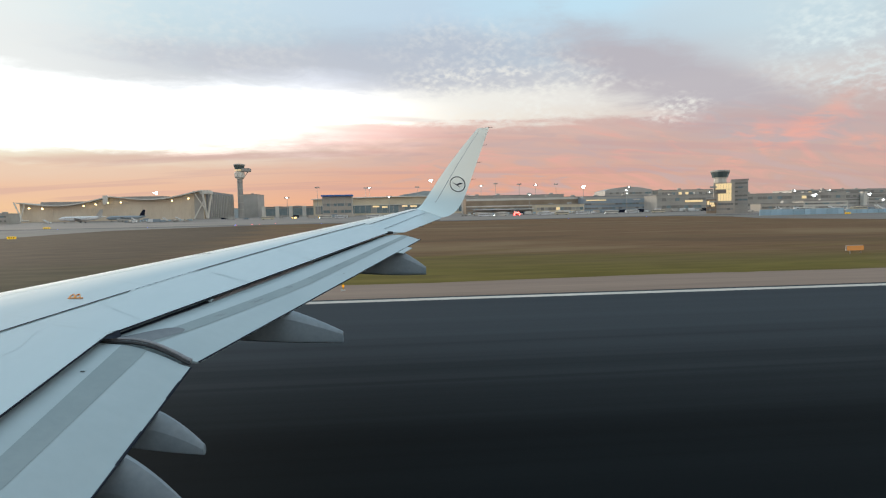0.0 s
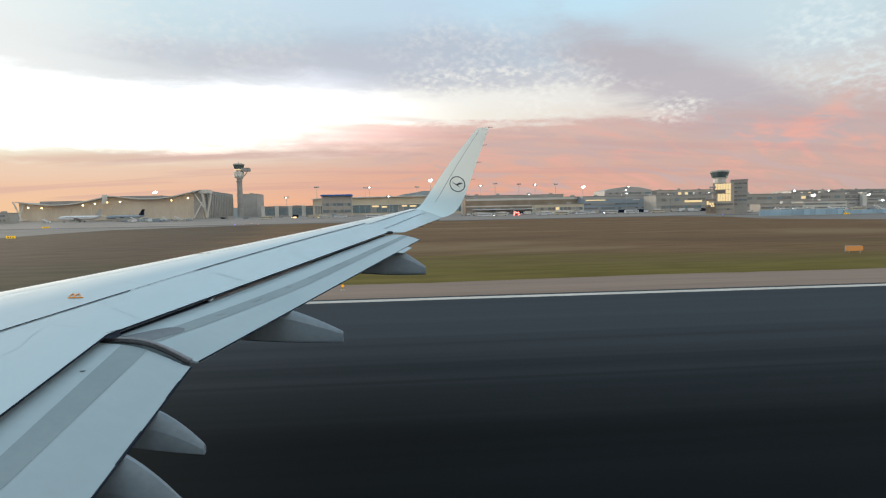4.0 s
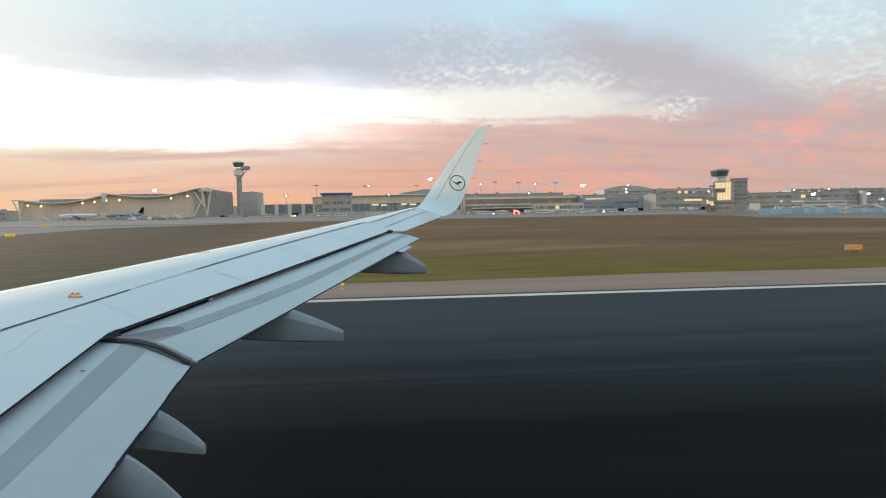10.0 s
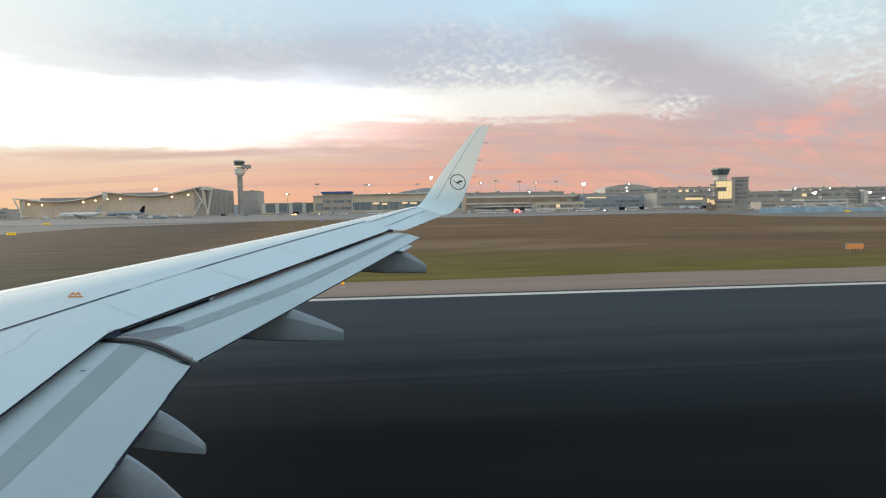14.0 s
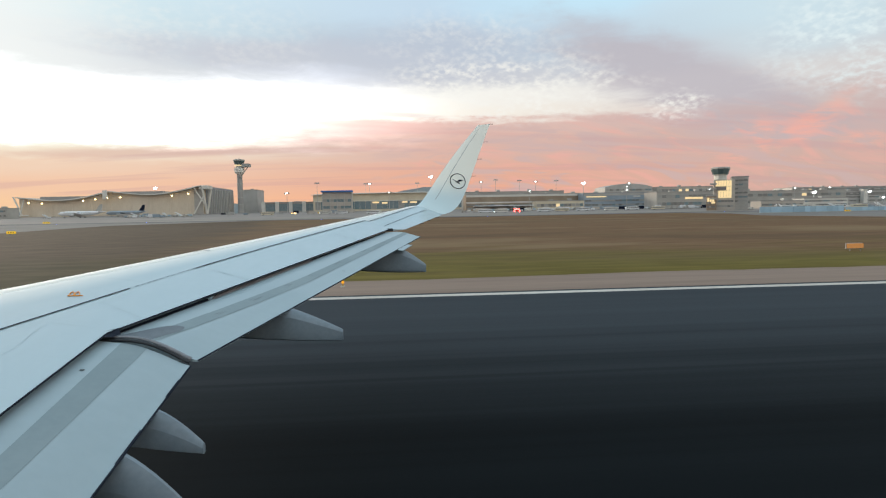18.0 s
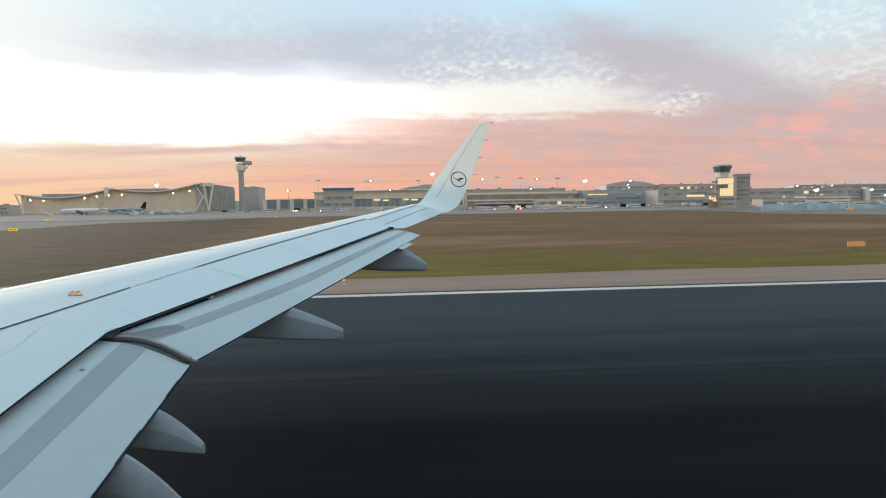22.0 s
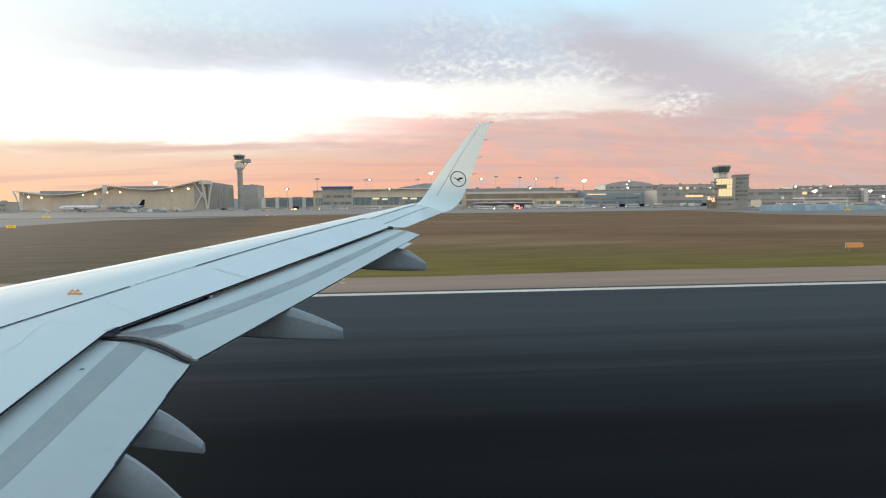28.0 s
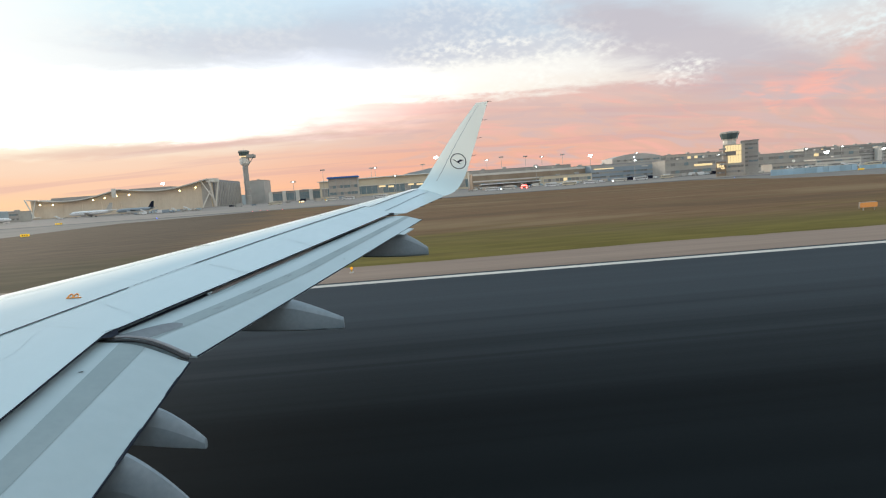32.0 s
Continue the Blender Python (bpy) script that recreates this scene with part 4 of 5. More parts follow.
def block(name, x0, x1, y0, y1, h, wall, label, category="building", cols=0, rows=0, roof=ROOF, lit=0.000, bands=(), lit_material=None, base=0.0):
    """A flat-roofed building: walls, a parapet roof, roof plant and windows towards the runway."""
    z = rise(y0)
    e = thing(name, (x0 + x1) / 2, y0, z, label, category)
    w, d = (x1 - x0) / 2, y1 - y0
    part("wall", box(-w, w, 0, d, -1.0, h), wall, e)
    bm = box(-w - 0.4, w + 0.4, -0.4, d + 0.4, h, h + 0.7)
    part("roof", bm, roof, e)
    n = max(1, int(w / 14))
    for i in range(n):
        px = -w + (i + 0.3 + 0.4 * random.random()) * 2 * w / n
        part("roof_plant", box(px - 2.2, px + 2.2, d * 0.3, d * 0.3 + 4, h + 0.7, h + 0.7 + 1.2 + 1.5 * random.random(), 0.1), METAL, e)
    for z0, z1, material in bands:
        part("band", box(-w + 0.5, w - 0.5, -0.25, 0.0, z0, z1), material, e)
    if cols:
        facade(e, -w + 1, w - 1, 0.0, 1.0, h - 0.6, cols, rows, DARKGLASS, lit=lit, lit_material=lit_material or ROOM_SUN_GLOW)
    return e


# butterfly-roofed maintenance hangar with ribbed flank
def hangar():
    x0, x1, y0 = -516.0, -276.0, 750.0
    e = thing("maintenance_hangar", (x0 + x1) / 2, y0, rise(y0), "long tan maintenance hangar with a sagging wavy grey roof", "hangar")
    half, deep = (x1 - x0) / 2, 128.0

    def eave(f):
        g = f * 2 if f < 0.5 else f * 2 - 1
        return 25.5 + 12.5 * f - 7.5 * math.sin(math.pi * g) ** 1.2

    fs = span(0, 1, 48)
    xs = [-half + 2 * half * f for f in fs]
    n = len(fs)
    verts = [(x, 0, -1) for x in xs] + [(x, 0, eave(f)) for x, f in zip(xs, fs)] + [(x, deep, -1) for x in xs] + [(x, deep, eave(f)) for x, f in zip(xs, fs)]
    faces = [(i, i + 1, n + i + 1, n + i) for i in range(n - 1)] + [(2 * n + i, 3 * n + i, 3 * n + i + 1, 2 * n + i + 1) for i in range(n - 1)]
    faces += [(0, n, 3 * n, 2 * n), (n - 1, 3 * n - 1, 4 * n - 1, 2 * n - 1)]
    piece("wall", verts, faces, TAN, e, "tan cladding")
    rows = [[Vector((x, -7, eave(f) - 0.2)), Vector((x, deep, eave(f) - 0.2)), Vector((x, deep, eave(f) + 1.2)), Vector((x, -7, eave(f) + 0.9))] for x, f in zip(xs, fs)]
    piece("roof", *loft(rows), ROOF, e, "sagging grey roof")
    rows = [[Vector((x, -7.4, eave(f) - 0.1)), Vector((x, -7.0, eave(f) - 0.1)), Vector((x, -7.0, eave(f) + 1.3)), Vector((x, -7.4, eave(f) + 1.3))] for x, f in zip(xs, fs)]
    piece("eaves_trim", *loft(rows), PALE, e, "pale trim along the eaves")
    for f0, f1, h in ((0.08, 0.36, 27.5), (0.52, 0.76, 33.0)):
        part("roof_light", box(-half + 2 * half * f0, -half + 2 * half * f1, 12, 60, h - 7, h), ROOF, e, "flat raised roof strip")
    for i in range(16):
        d = 14 + i * 7.2
        part("rib", box(half, half + 1.8, d, d + 2.4, -1, 36.0, 0.2), METAL, e)
    part("flank", box(half, half + 0.6, 10, deep - 1, -1, 38.0), FLANK, e, "grey ribbed flank")
    # grey sheet paints the shade of the hollow end bay
    part("bay_shade_sheet", box(half - 12, half - 0.3, -0.6, 0.0, -1, 34), GREYWALL, e, "grey sheet for the shaded end bay")
    for a, b, r in (((half - 11, -6, 0), (half + 2, -2, 26), 0.9), ((half - 11, -6, 38), (half + 2, -2, 14), 0.8), ((half + 3, 4, -1), (half + 1, -6, 38.5), 1.5), ((half + 3, 4, -1), (half + 8, 10, 38), 1.5)):
        part("strut", rod(bmesh.new(), a, b, r, sides=8), PALE, e, "pale slanting strut")
    part("gable_wedge", box(half - 3, half + 9, -6, 12, 34, 39, 0.3), PALE, e, "pale wedge over the end bay")
    for a, b in (((-half - 4, -5, 27), (-half + 6, -5, 2)), ((-half + 10, -5, 26), (-half + 4, -5, 4)), ((-half - 2, -5, 2), (-half + 14, -5, 2))):
        part("strut", rod(bmesh.new(), a, b, 0.9, sides=8), PALE, e, "pale slanting strut")
    for f, h in ((0.07, 3.0), (0.14, 2.0), (0.36, 2.0), (0.425, 3.6), (0.49, 5.5), (0.56, 4.0), (0.84, 2.6), (0.93, 4.5)):
        x = -half + 2 * half * f
        part("wall_lamp", ball(bmesh.new(), (x, -7.6, eave(f) - h - 2), 1.1), WARM, e, "warm eaves lamp")
        part("lamp_arm", rod(bmesh.new(), (x, -7.0, eave(f) - 0.2), (x, -7.6, eave(f) - h - 0.6), 0.2, sides=6), METAL, e)
    for i in range(8):
        x = -half + 16 + (i + 0.5) * (2 * half - 34) / 8
        part("sliding_door", box(x - 12.7, x + 12.7, -0.5, 0.0, -1, 17), TAN, e)
    part("pylon", box(-8, -2, -8.6, -7.5, 22, 34), PALE, e, "white panel at the middle of the eaves")


hangar()


def ring_stack(e, profile, sides, material, name, label="", cx=0.0, cy=0.0):
    """A turned part: (radius, height) pairs."""
    rows = [[Vector((cx + r * math.cos(2 * math.pi * i / sides), cy + r * math.sin(2 * math.pi * i / sides), z)) for i in range(sides)] for r, z in profile]
    return piece(name, *loft(rows), material, e, label)


def tall_tower():
    z = rise(790)
    e = thing("control_tower", -238, 790, z, "slender grey control tower with a stacked cab and side platform", "tower")
    ring_stack(e, [(4.4, -1), (3.9, 25), (3.7, 58)], 12, SHAFT, "shaft")
    for h in (12, 22, 32, 42, 52):
        ring_stack(e, [(4.4, h), (4.4, h + 0.8)], 12, METAL, "collar")
    ring_stack(e, [(4.0, 56), (7.0, 59), (7.2, 65.5), (6.0, 66)], 12, PALE, "lower_deck", "pale drum under the cab")
    part("platform", box(2, 15.5, -4.5, 4.5, 66.5, 71.5, 0.4), SHAFT, e, "boxy side platform")
    part("brace", rod(bmesh.new(), (3.5, 0, 55), (12, 0, 66.5), 0.6), METAL, e)
    ring_stack(e, [(5.0, 66), (5.2, 70.5)], 12, METAL, "neck")
    ring_stack(e, [(6.4, 70.5), (7.8, 75.6)], 12, CABGLASS, "cab_glazing", "dark slanted cab windows")
    ring_stack(e, [(8.2, 75.6), (8.2, 77.0), (6.0, 77.8)], 12, GREYWALL, "cab_roof")
    part("antenna", rod(bmesh.new(), (0, 0, 77.5), (0, 0, 81), 0.2), METAL, e)
    part("lamp", box(-5.0, 5.0, -7.4, -7.0, 68.0, 69.4), ROOM_SUN_GLOW, e, "lit tower windows")


tall_tower()


def old_tower():
    e = thing("tower_building", 265, 432, rise(430), "grey office block with a flared control cab and lit golden front", "building", turn=-30)
    part("wall", box(-3, 13, 6, 26, -1, 26.0), BEIGE, e, "beige office block")
    part("side_block", box(10.8, 23, 9, 30, -1, 28.0), GREYWALL, e, "grey rear block")
    part("roof", box(10.5, 23.4, 8.6, 30.4, 28.0, 28.7), ROOF, e)
    part("front_block", box(-8.5, -1, 3, 24, -1, 12.0), BROWN, e, "brown front block")
    part("front_roof", box(-8.8, -0.8, 2.7, 24, 12.0, 12.6), ROOF, e)
    # the gilded front: low sun painted as glowing tall panes between posts, with a dark recessed gallery half-way up
    for i in range(6):
        x0 = -1.6 + 2.03 * i
        part("sun_gold_pane", box(x0, x0 + 1.85, 5.6, 6.0, 20.6, 25.4), ROOM_SUN_GLOW, e, "panes glowing gold for the low sun on the front")
        if i > 3:
            part("sun_gold_pane", box(x0, x0 + 1.85, 5.6, 6.0, 17.2, 20.3), ROOM_SUN_GLOW, e, "panes glowing gold for the low sun on the front")
        if i > 0:
            part("sun_gold_pane", box(x0, x0 + 1.85, 5.6, 6.0, 10.6, 16.9), ROOM_SUN_GLOW, e, "panes glowing gold for the low sun on the front")
    part("gallery", box(-1.4, 6.3, 5.2, 6.0, 17.2, 20.3), DARKGLASS, e, "dark recessed gallery")
    for i in range(3):
        part("sun_gold_pane", box(-8.0 + 1.9 * i, -6.4 + 1.9 * i, 2.6, 3.0, 7.6, 11.0), ROOM_SUN_GLOW, e, "panes glowing gold for the low sun on the front")
    part("terrace_rail", box(-9, -1, 2.4, 2.6, 12.6, 13.6), METAL, e)
    for h in (9.5, 17.6, 21.8):
        part("balcony", box(-6, -1, 0.5, 6, h, h + 0.5), METAL, e)
        part("balcony_rail", box(-6, -1, 0.4, 0.5, h + 0.5, h + 1.4), METAL, e)
    ring_stack(e, [(5.0, 25.5), (5.0, 30.0), (6.2, 31.0)], 10, PALE, "cab_base", "", 2, 13)
    ring_stack(e, [(6.0, 31.0), (7.4, 35.6)], 10, CABGLASS, "cab_glazing", "dark slanted cab windows", 2, 13)
    ring_stack(e, [(7.6, 35.6), (7.6, 36.6), (6.6, 37.2)], 10, GREYWALL, "cab_roof", "", 2, 13)
    part("cab_floor", box(-3, 7, 8, 18, 25, 26.6), BEIGE, e)
    facade(e, 12, 22.6, 9, 6, 27, 3, 6, DARKGLASS, lit=0.0, lit_material=ROOM_SUN_GLOW)
    facade(e, -8, -2, 3, 1.5, 8.5, 4, 2, DARKGLASS, lit=0.1, lit_material=ROOM_SUN_GLOW)
    facade(e, -2, 12, 6, 1.5, 10, 6, 2, DARKGLASS, lit=0.05, lit_material=ROOM_SUN_GLOW)


old_tower()

block("grey_hall", -258, -233, 860, 900, 37.0, METAL, "tall plain grey hall beside the control tower", "hall")
block("grey_depot", -474, -462, 650, 670, 12.0, GREYWALL, "small grey depot ahead of the hangar", cols=4, rows=2)
canopy = thing("blue_canopy", -91, 720, rise(720), "long bright blue flat canopy on grey posts", "canopy")
part("deck", box(-21, 21, 0, 14, 26.8, 28.9, 0.3), BLUEBRIGHT, canopy)
for px in (-19, -9.5, 0, 9.5, 19):
    part("post", rod(bmesh.new(), (px, 2, -1), (px, 2, 26), 0.5, sides=8), METAL, canopy)
part("shed_wall", box(-20, 20, 4, 13, -1, 26.8), BEIGE, canopy)
facade(canopy, -19, 19, 4, 2, 20, 8, 2, TEALGLASS, fill=0.95)
roofed = thing("departure_hall", -40, 795, rise(795), "long pale departure hall under a gently rising grey roof", "building")
rows = [[Vector((x, 0, -1)), Vector((x, 40, -1)), Vector((x, 40, h + 2)), Vector((x, 0, h))] for x, h in ((-95, 24.5), (-40, 25.5), (20, 26.0), (70, 26.0), (150, 25.0))]
piece("wall", *loft(rows), CREAM, roofed)
rows = [[Vector((x, -4, h)), Vector((x, 42, h + 2)), Vector((x, 42, h + 3.2)), Vector((x, -4, h + 1.0))] for x, h in ((-97, 24.5), (-40, 25.5), (20, 26.0), (70, 26.0), (152, 25.0))]
piece("roof", *loft(rows), PALE, roofed, "pale rising roof")
for i in range(29):
    part("glazing", box(-92 + 8.2 * i, -84.2 + 8.2 * i, -0.35, 0.0, 3.0, 14.5), TEALGLASS if i % 5 else MIDGLASS, roofed)
part("ledge", box(-93, 147, -1.4, 0.0, 14.6, 15.6), PALE, roofed, "pale ledge over the glazing")
for x0, x1, h in ((-8, 2, 17.5), (6, 14, 16.5), (36, 44, 17.5), (48, 58, 17)):
    part("lit_gate", box(x0, x1, -0.9, -0.36, h - 6.0, h - 3.6), ROOM_SUN_GLOW, roofed, "bright row of gate windows")
block("cargo_terminal", 74, 220, 640, 668, 18.8, BROWN, "long brown-panelled cargo terminal with a pale roof band", cols=0, rows=0, bands=((16.2, 18.8, PALE), (8.6, 10.2, PALE), (10.4, 16.0, BROWN)))
facade(bpy.data.objects["cargo_terminal"], -72, 72, -0.3, 1.0, 8.4, 30, 2, DARKGLASS, depth=0.2, lit=0.02, lit_material=ROOM_SUN_GLOW)
block("cargo_terminal", 74, 205, 672, 690, 22.6, GREYWALL, "grey upper storey of the cargo terminal", cols=22, rows=1)
block("annexe", 150, 207, 600, 616, 10.0, CREAM, "low cream annexe before the cargo terminal", cols=12, rows=1, lit=0.03)
block("freight_hall", 213, 316, 620, 660, 18.5, STEELBLUE, "blue-grey freight hall with a strip of lit windows", cols=0, rows=0, bands=((15.5, 18.0, METAL), (2.0, 7.0, STEELBLUE)))
hall = bpy.data.objects["freight_hall"]
for x0, x1 in ((-48, -24), (10, 18), (24, 30), (36, 46)):
    part("lit_strip", box(x0, x1, -0.6, -0.25, 13.6, 14.8), ROOM_SUN_GLOW if x0 < 0 else PALE, hall, "bright window strip")
facade(hall, -50, 50, -0.25, 2, 12, 24, 2, DARKGLASS, depth=0.15)
rows = [[Vector((x, d, 30 + 5.5 * (1 - (x / 38) ** 2))) for x in span(-38, 38, 14)] + [Vector((38, d, -1)), Vector((-38, d, -1))] for d in (0, 45)]
arched = thing("arched_hall", 347, 800, rise(800), "grey hall with a shallow arched roof", "hall")
piece("vault", *loft(rows), METAL, arched)
facade(arched, -36, 36, 0, 16, 29, 14, 2, DARKGLASS, lit=0.03, lit_material=ROOM_SUN_GLOW)
block("gate_building", 274, 336, 560, 590, 17.5, GREYWALL, "grey gate building with a bright window row", cols=12, rows=2)
part("lit_window_strip", box(1, 21, -0.7, -0.35, 9.8, 12.0), ROOM_SUN_GLOW, bpy.data.objects["gate_building"], "bright window row")
block("terminal_hall", 404, 528, 600, 640, 17.5, GREYWALL, "long dark-roofed terminal hall", cols=20, rows=2, lit=0.009)
block("terminal_hall", 393, 515, 800, 840, 29.0, BEIGE, "beige terminal hall with lit gate windows", cols=22, rows=3, lit=0.018)
block("glass_terminal", 532, 674, 700, 750, 16.5, METAL, "long grey glass terminal under a flat roof", cols=30, rows=3, lit=0.009, bands=((11, 15, DARKGLASS),))
block("glass_terminal", 690, 870, 900, 950, 29.0, METAL, "long grey glass terminal under a flat roof", cols=30, rows=4, lit=0.015, bands=((22, 27.5, DARKGLASS), (8, 17, DARKGLASS)))
block("service_block", 330, 372, 470, 485, 6.5, BEIGE, "low beige service block behind the barrier", cols=12, rows=1)
block("service_block", 376, 420, 475, 490, 8.5, PALE, "low pale service block behind the barrier", cols=12, rows=2)
# long low glass hall in bays between pale piers
e = thing("glass_hall", -176, 835, rise(835), "long low teal glass hall in bays between pale piers", "hall")
part("wall", box(-44, 44, 0, 30, -1, 15.5), MIDGLASS, e)
part("roof", box(-45, 45, -1.5, 31, 15.5, 16.6), ROOF, e)
for i in range(5):
    part("pier", box(-44 + 20.5 * i, -38.5 + 20.5 * i, -2.2, 0.0, -1, 17.0, 0.2), PALE, e)
    if i < 4:
        for j in range(3):
            part("glazing", box(-38.2 + 20.5 * i + 4.95 * j, -33.5 + 20.5 * i + 4.95 * j, -0.4, 0.0, 3.0, 13.5), TEALGLASS, e)
# fuel depot ahead of the hangar
for x, y, r, h in ((-640, 640, 17, 16), (-690, 660, 20, 22), (-745, 660, 22, 24), (-800, 650, 19, 22), (-850, 640, 22, 15)):
    e = thing("fuel_tank", x, y, rise(y), "large round white fuel storage tank", "tank", "fuel depot tanks")
    ring_stack(e, [(r, -1), (r, h), (r * 0.96, h + 0.8), (0.5, h + 2.2)], 36, WHITE, "shell")
    for z in (h * 0.33, h * 0.66, h - 0.4):
        ring_stack(e, [(r + 0.25, z), (r + 0.25, z + 0.4)], 36, PALE, "hoop")
    part("ladder", box(-0.4, 0.4, -r - 0.5, -r, 0, h + 1), METAL, e)


# beige workshop with open vehicle bays and rooftop rooms
e = thing("bay_workshop", 985, 560, rise(560), "beige two-storey workshop with five dark open vehicle bays", "building")
part("wall", box(-38, 38, 4, 34, -1, 13.5), BEIGE, e)
part("roof", box(-39, 39, 3, 35, 13.5, 14.3), ROOF, e)
part("upper_room", box(-36, 20, 8, 30, 14.3, 19.5), CREAM, e, "cream upper rooms set back")
part("upper_roof", box(-37, 21, 7, 31, 19.5, 20.1), ROOF, e)
for i in range(6):
    part("pillar", box(-38 + 14.8 * i, -36.2 + 14.8 * i, 2.6, 4.0, -1, 9.0, 0.1), PALE, e)
    if i < 5:
        part("open_bay", box(-36 + 14.8 * i, -23.4 + 14.8 * i, 3.7, 4.0, -0.5, 7.4), DARKGLASS, e, "dark open vehicle bay")
for i in range(5):
    part("window", box(-32 + 10 * i, -29 + 10 * i, 7.7, 8.0, 15.8, 18.0), DARKGLASS, e)
e = thing("brick_hall", 1085, 545, rise(545), "long low red-brown brick hall", "hall")
part("wall", box(-60, 60, 0, 30, -1, 11.0), BROWN, e)
part("roof", box(-61, 61, -0.8, 31, 11.0, 11.8), ROOF, e)
for i in range(15):
    part("window", box(-57 + 7.8 * i, -51.5 + 7.8 * i, -0.3, 0.0, 3.5, 7.5), MIDGLASS, e)
for i in range(6):
    e = thing("gate_pier", 1230 + 52 * i, 600, rise(600), "pale terminal gate pier with a teal glass bay", "building", "terminal gate piers")
    part("pier", box(-6, 6, -4, 24, -1, 18.0, 0.3), PALE, e)
    part("glass_bay", box(6.05, 45.9, 0, 22, -1, 15.0), TEALGLASS, e, "teal glass bay")
    part("bay_roof", box(6.05, 45.9, -1, 23, 15.0, 16.0), ROOF, e)
    for j in range(5):
        part("mullion", box(9.5 + 8 * j, 10.0 + 8 * j, -0.3, 0.0, -0.5, 14.8), PALE, e)

# white stair towers between the glass halls
for x in (560, 600, 640):
    e = thing("stair_tower", x, 697, rise(697), "pale stair tower against the glass terminal", "tower", "terminal stair towers")
    part("shaft", box(-3, 3, -3, 2.6, -1, 19, 0.2), PALE, e)
    part("cap", box(-3.4, 3.4, -3.4, 2.5, 19, 19.6), ROOF, e)


TRUCKS = []


# parked airliners
def jet(x, y, turn, tail, label, body=WHITE, scale=1.0):
    e = thing("parked_airliner", x, y, rise(y), label, "airliner", "parked airliners", turn=turn)
    s = scale
    prof = [(-18.5, 0.15, 3.6), (-17.5, 1.0, 3.6), (-15.5, 1.75, 3.7), (-12, 1.98, 3.8), (8, 1.98, 3.8), (13, 1.5, 4.2), (17.5, 0.75, 4.8), (19, 0.2, 5.1)]
    rows = [[Vector((px * s, r * s * math.cos(u), (z + r * math.sin(u)) * s)) for u in [2 * math.pi * i / 18 for i in range(18)]] for px, r, z in prof]
    piece("fuselage", *loft(rows), body, e, "", True)
    fin = [[Vector((px * s, t, pz * s)) for px, pz in ((12.2, 5.4), (16.4, 11.6), (18.6, 11.6), (17.6, 5.2))] for t in (-0.16 * s, 0.16 * s)]
    piece("tail_fin", *loft(fin), tail, e, "painted tail fin")
    for side in (1, -1):
        w = [[Vector((px * s, side * py * s, (pz + dz) * s)) for px, py, pz in ((-4.5, 1.2, 2.9), (1.6, 1.2, 2.9), (4.4, 17.0, 4.2), (2.9, 17.0, 4.2))] for dz in (-0.18, 0.18)]
        piece("wing", *loft(w), body, e)
        t = [[Vector((px * s, side * py * s, (pz + dz) * s)) for px, py, pz in ((14.5, 0.5, 5.0), (17.6, 0.5, 5.0), (19.0, 6.0, 5.4), (17.6, 6.0, 5.4))] for dz in (-0.1, 0.1)]
        piece("tailplane", *loft(t), body, e)
        part("engine", rod(bmesh.new(), (-5.8 * s, side * 5.75 * s, 1.9 * s), (-1.8 * s, side * 5.75 * s, 2.0 * s), 1.15 * s, 0.7 * s, 14), METAL, e)
        part("main_wheel", rod(bmesh.new(), (1.5 * s, side * 3.5 * s, 0.55 * s), (1.5 * s, side * 4.1 * s, 0.55 * s), 0.55 * s, sides=12), BLACK, e)
        part("main_leg", rod(bmesh.new(), (1.5 * s, side * 3.8 * s, 0.5 * s), (1.5 * s, side * 3.8 * s, 3.0 * s), 0.14 * s, sides=6), STEEL, e)
        part("window_row", box(-13 * s, 9 * s, side * 1.9 * s - 0.1, side * 1.9 * s + 0.1, 4.15 * s, 4.45 * s), DARKGLASS, e)
    part("nose_wheel", rod(bmesh.new(), (-13.5 * s, -0.3 * s, 0.4 * s), (-13.5 * s, 0.3 * s, 0.4 * s), 0.4 * s, sides=12), BLACK, e)
    part("nose_leg", rod(bmesh.new(), (-13.5 * s, 0, 0.4 * s), (-13.5 * s, 0, 2.2 * s), 0.1 * s, sides=6), STEEL, e)
    part("cockpit_glazing", box(-17.4 * s, -16.4 * s, -0.9 * s, 0.9 * s, 4.1 * s, 4.7 * s, 0.1), DARKGLASS, e)
    return e


jet(-374, 640, 3, METAL, "white airliner with a grey tail parked before the hangar", scale=1.3)
jet(-338, 668, 4, NAVY, "grey airliner with a dark blue tail parked before the hangar", STEELBLUE, 1.2)
for px in (-322, -312, -303, -330):
    TRUCKS.append((px, 636 + (px % 7), STEELBLUE if px % 2 else GREYWALL))
jet(-455, 600, 178, RED, "white airliner with a red tail parked ahead of the hangar", scale=1.1)
jet(-500, 610, 8, RED, "white airliner with a red tail parked ahead of the hangar", scale=1.1)
jet(470, 400, 176, WHITE, "all-white airliner parked on the apron")
jet(530, 420, 8, NAVY, "white airliner with a dark tail parked on the apron")
jet(590, 500, 170, RED, "white airliner with a red tail at its gate")
jet(640, 430, 172, NAVY, "dark blue airliner taxiing past the terminal", NAVY, 1.05)
jet(680, 520, 170, BLUEBRIGHT, "white airliner with a blue tail at its gate")
jet(740, 530, 170, NAVY, "white airliner with a dark tail at its gate")


jet(1010, 505, 175, NAVY, "white airliner with a dark tail parked by the workshop", scale=1.0)
jet(1255, 520, 172, RED, "white airliner with a red tail at its gate", scale=1.0)
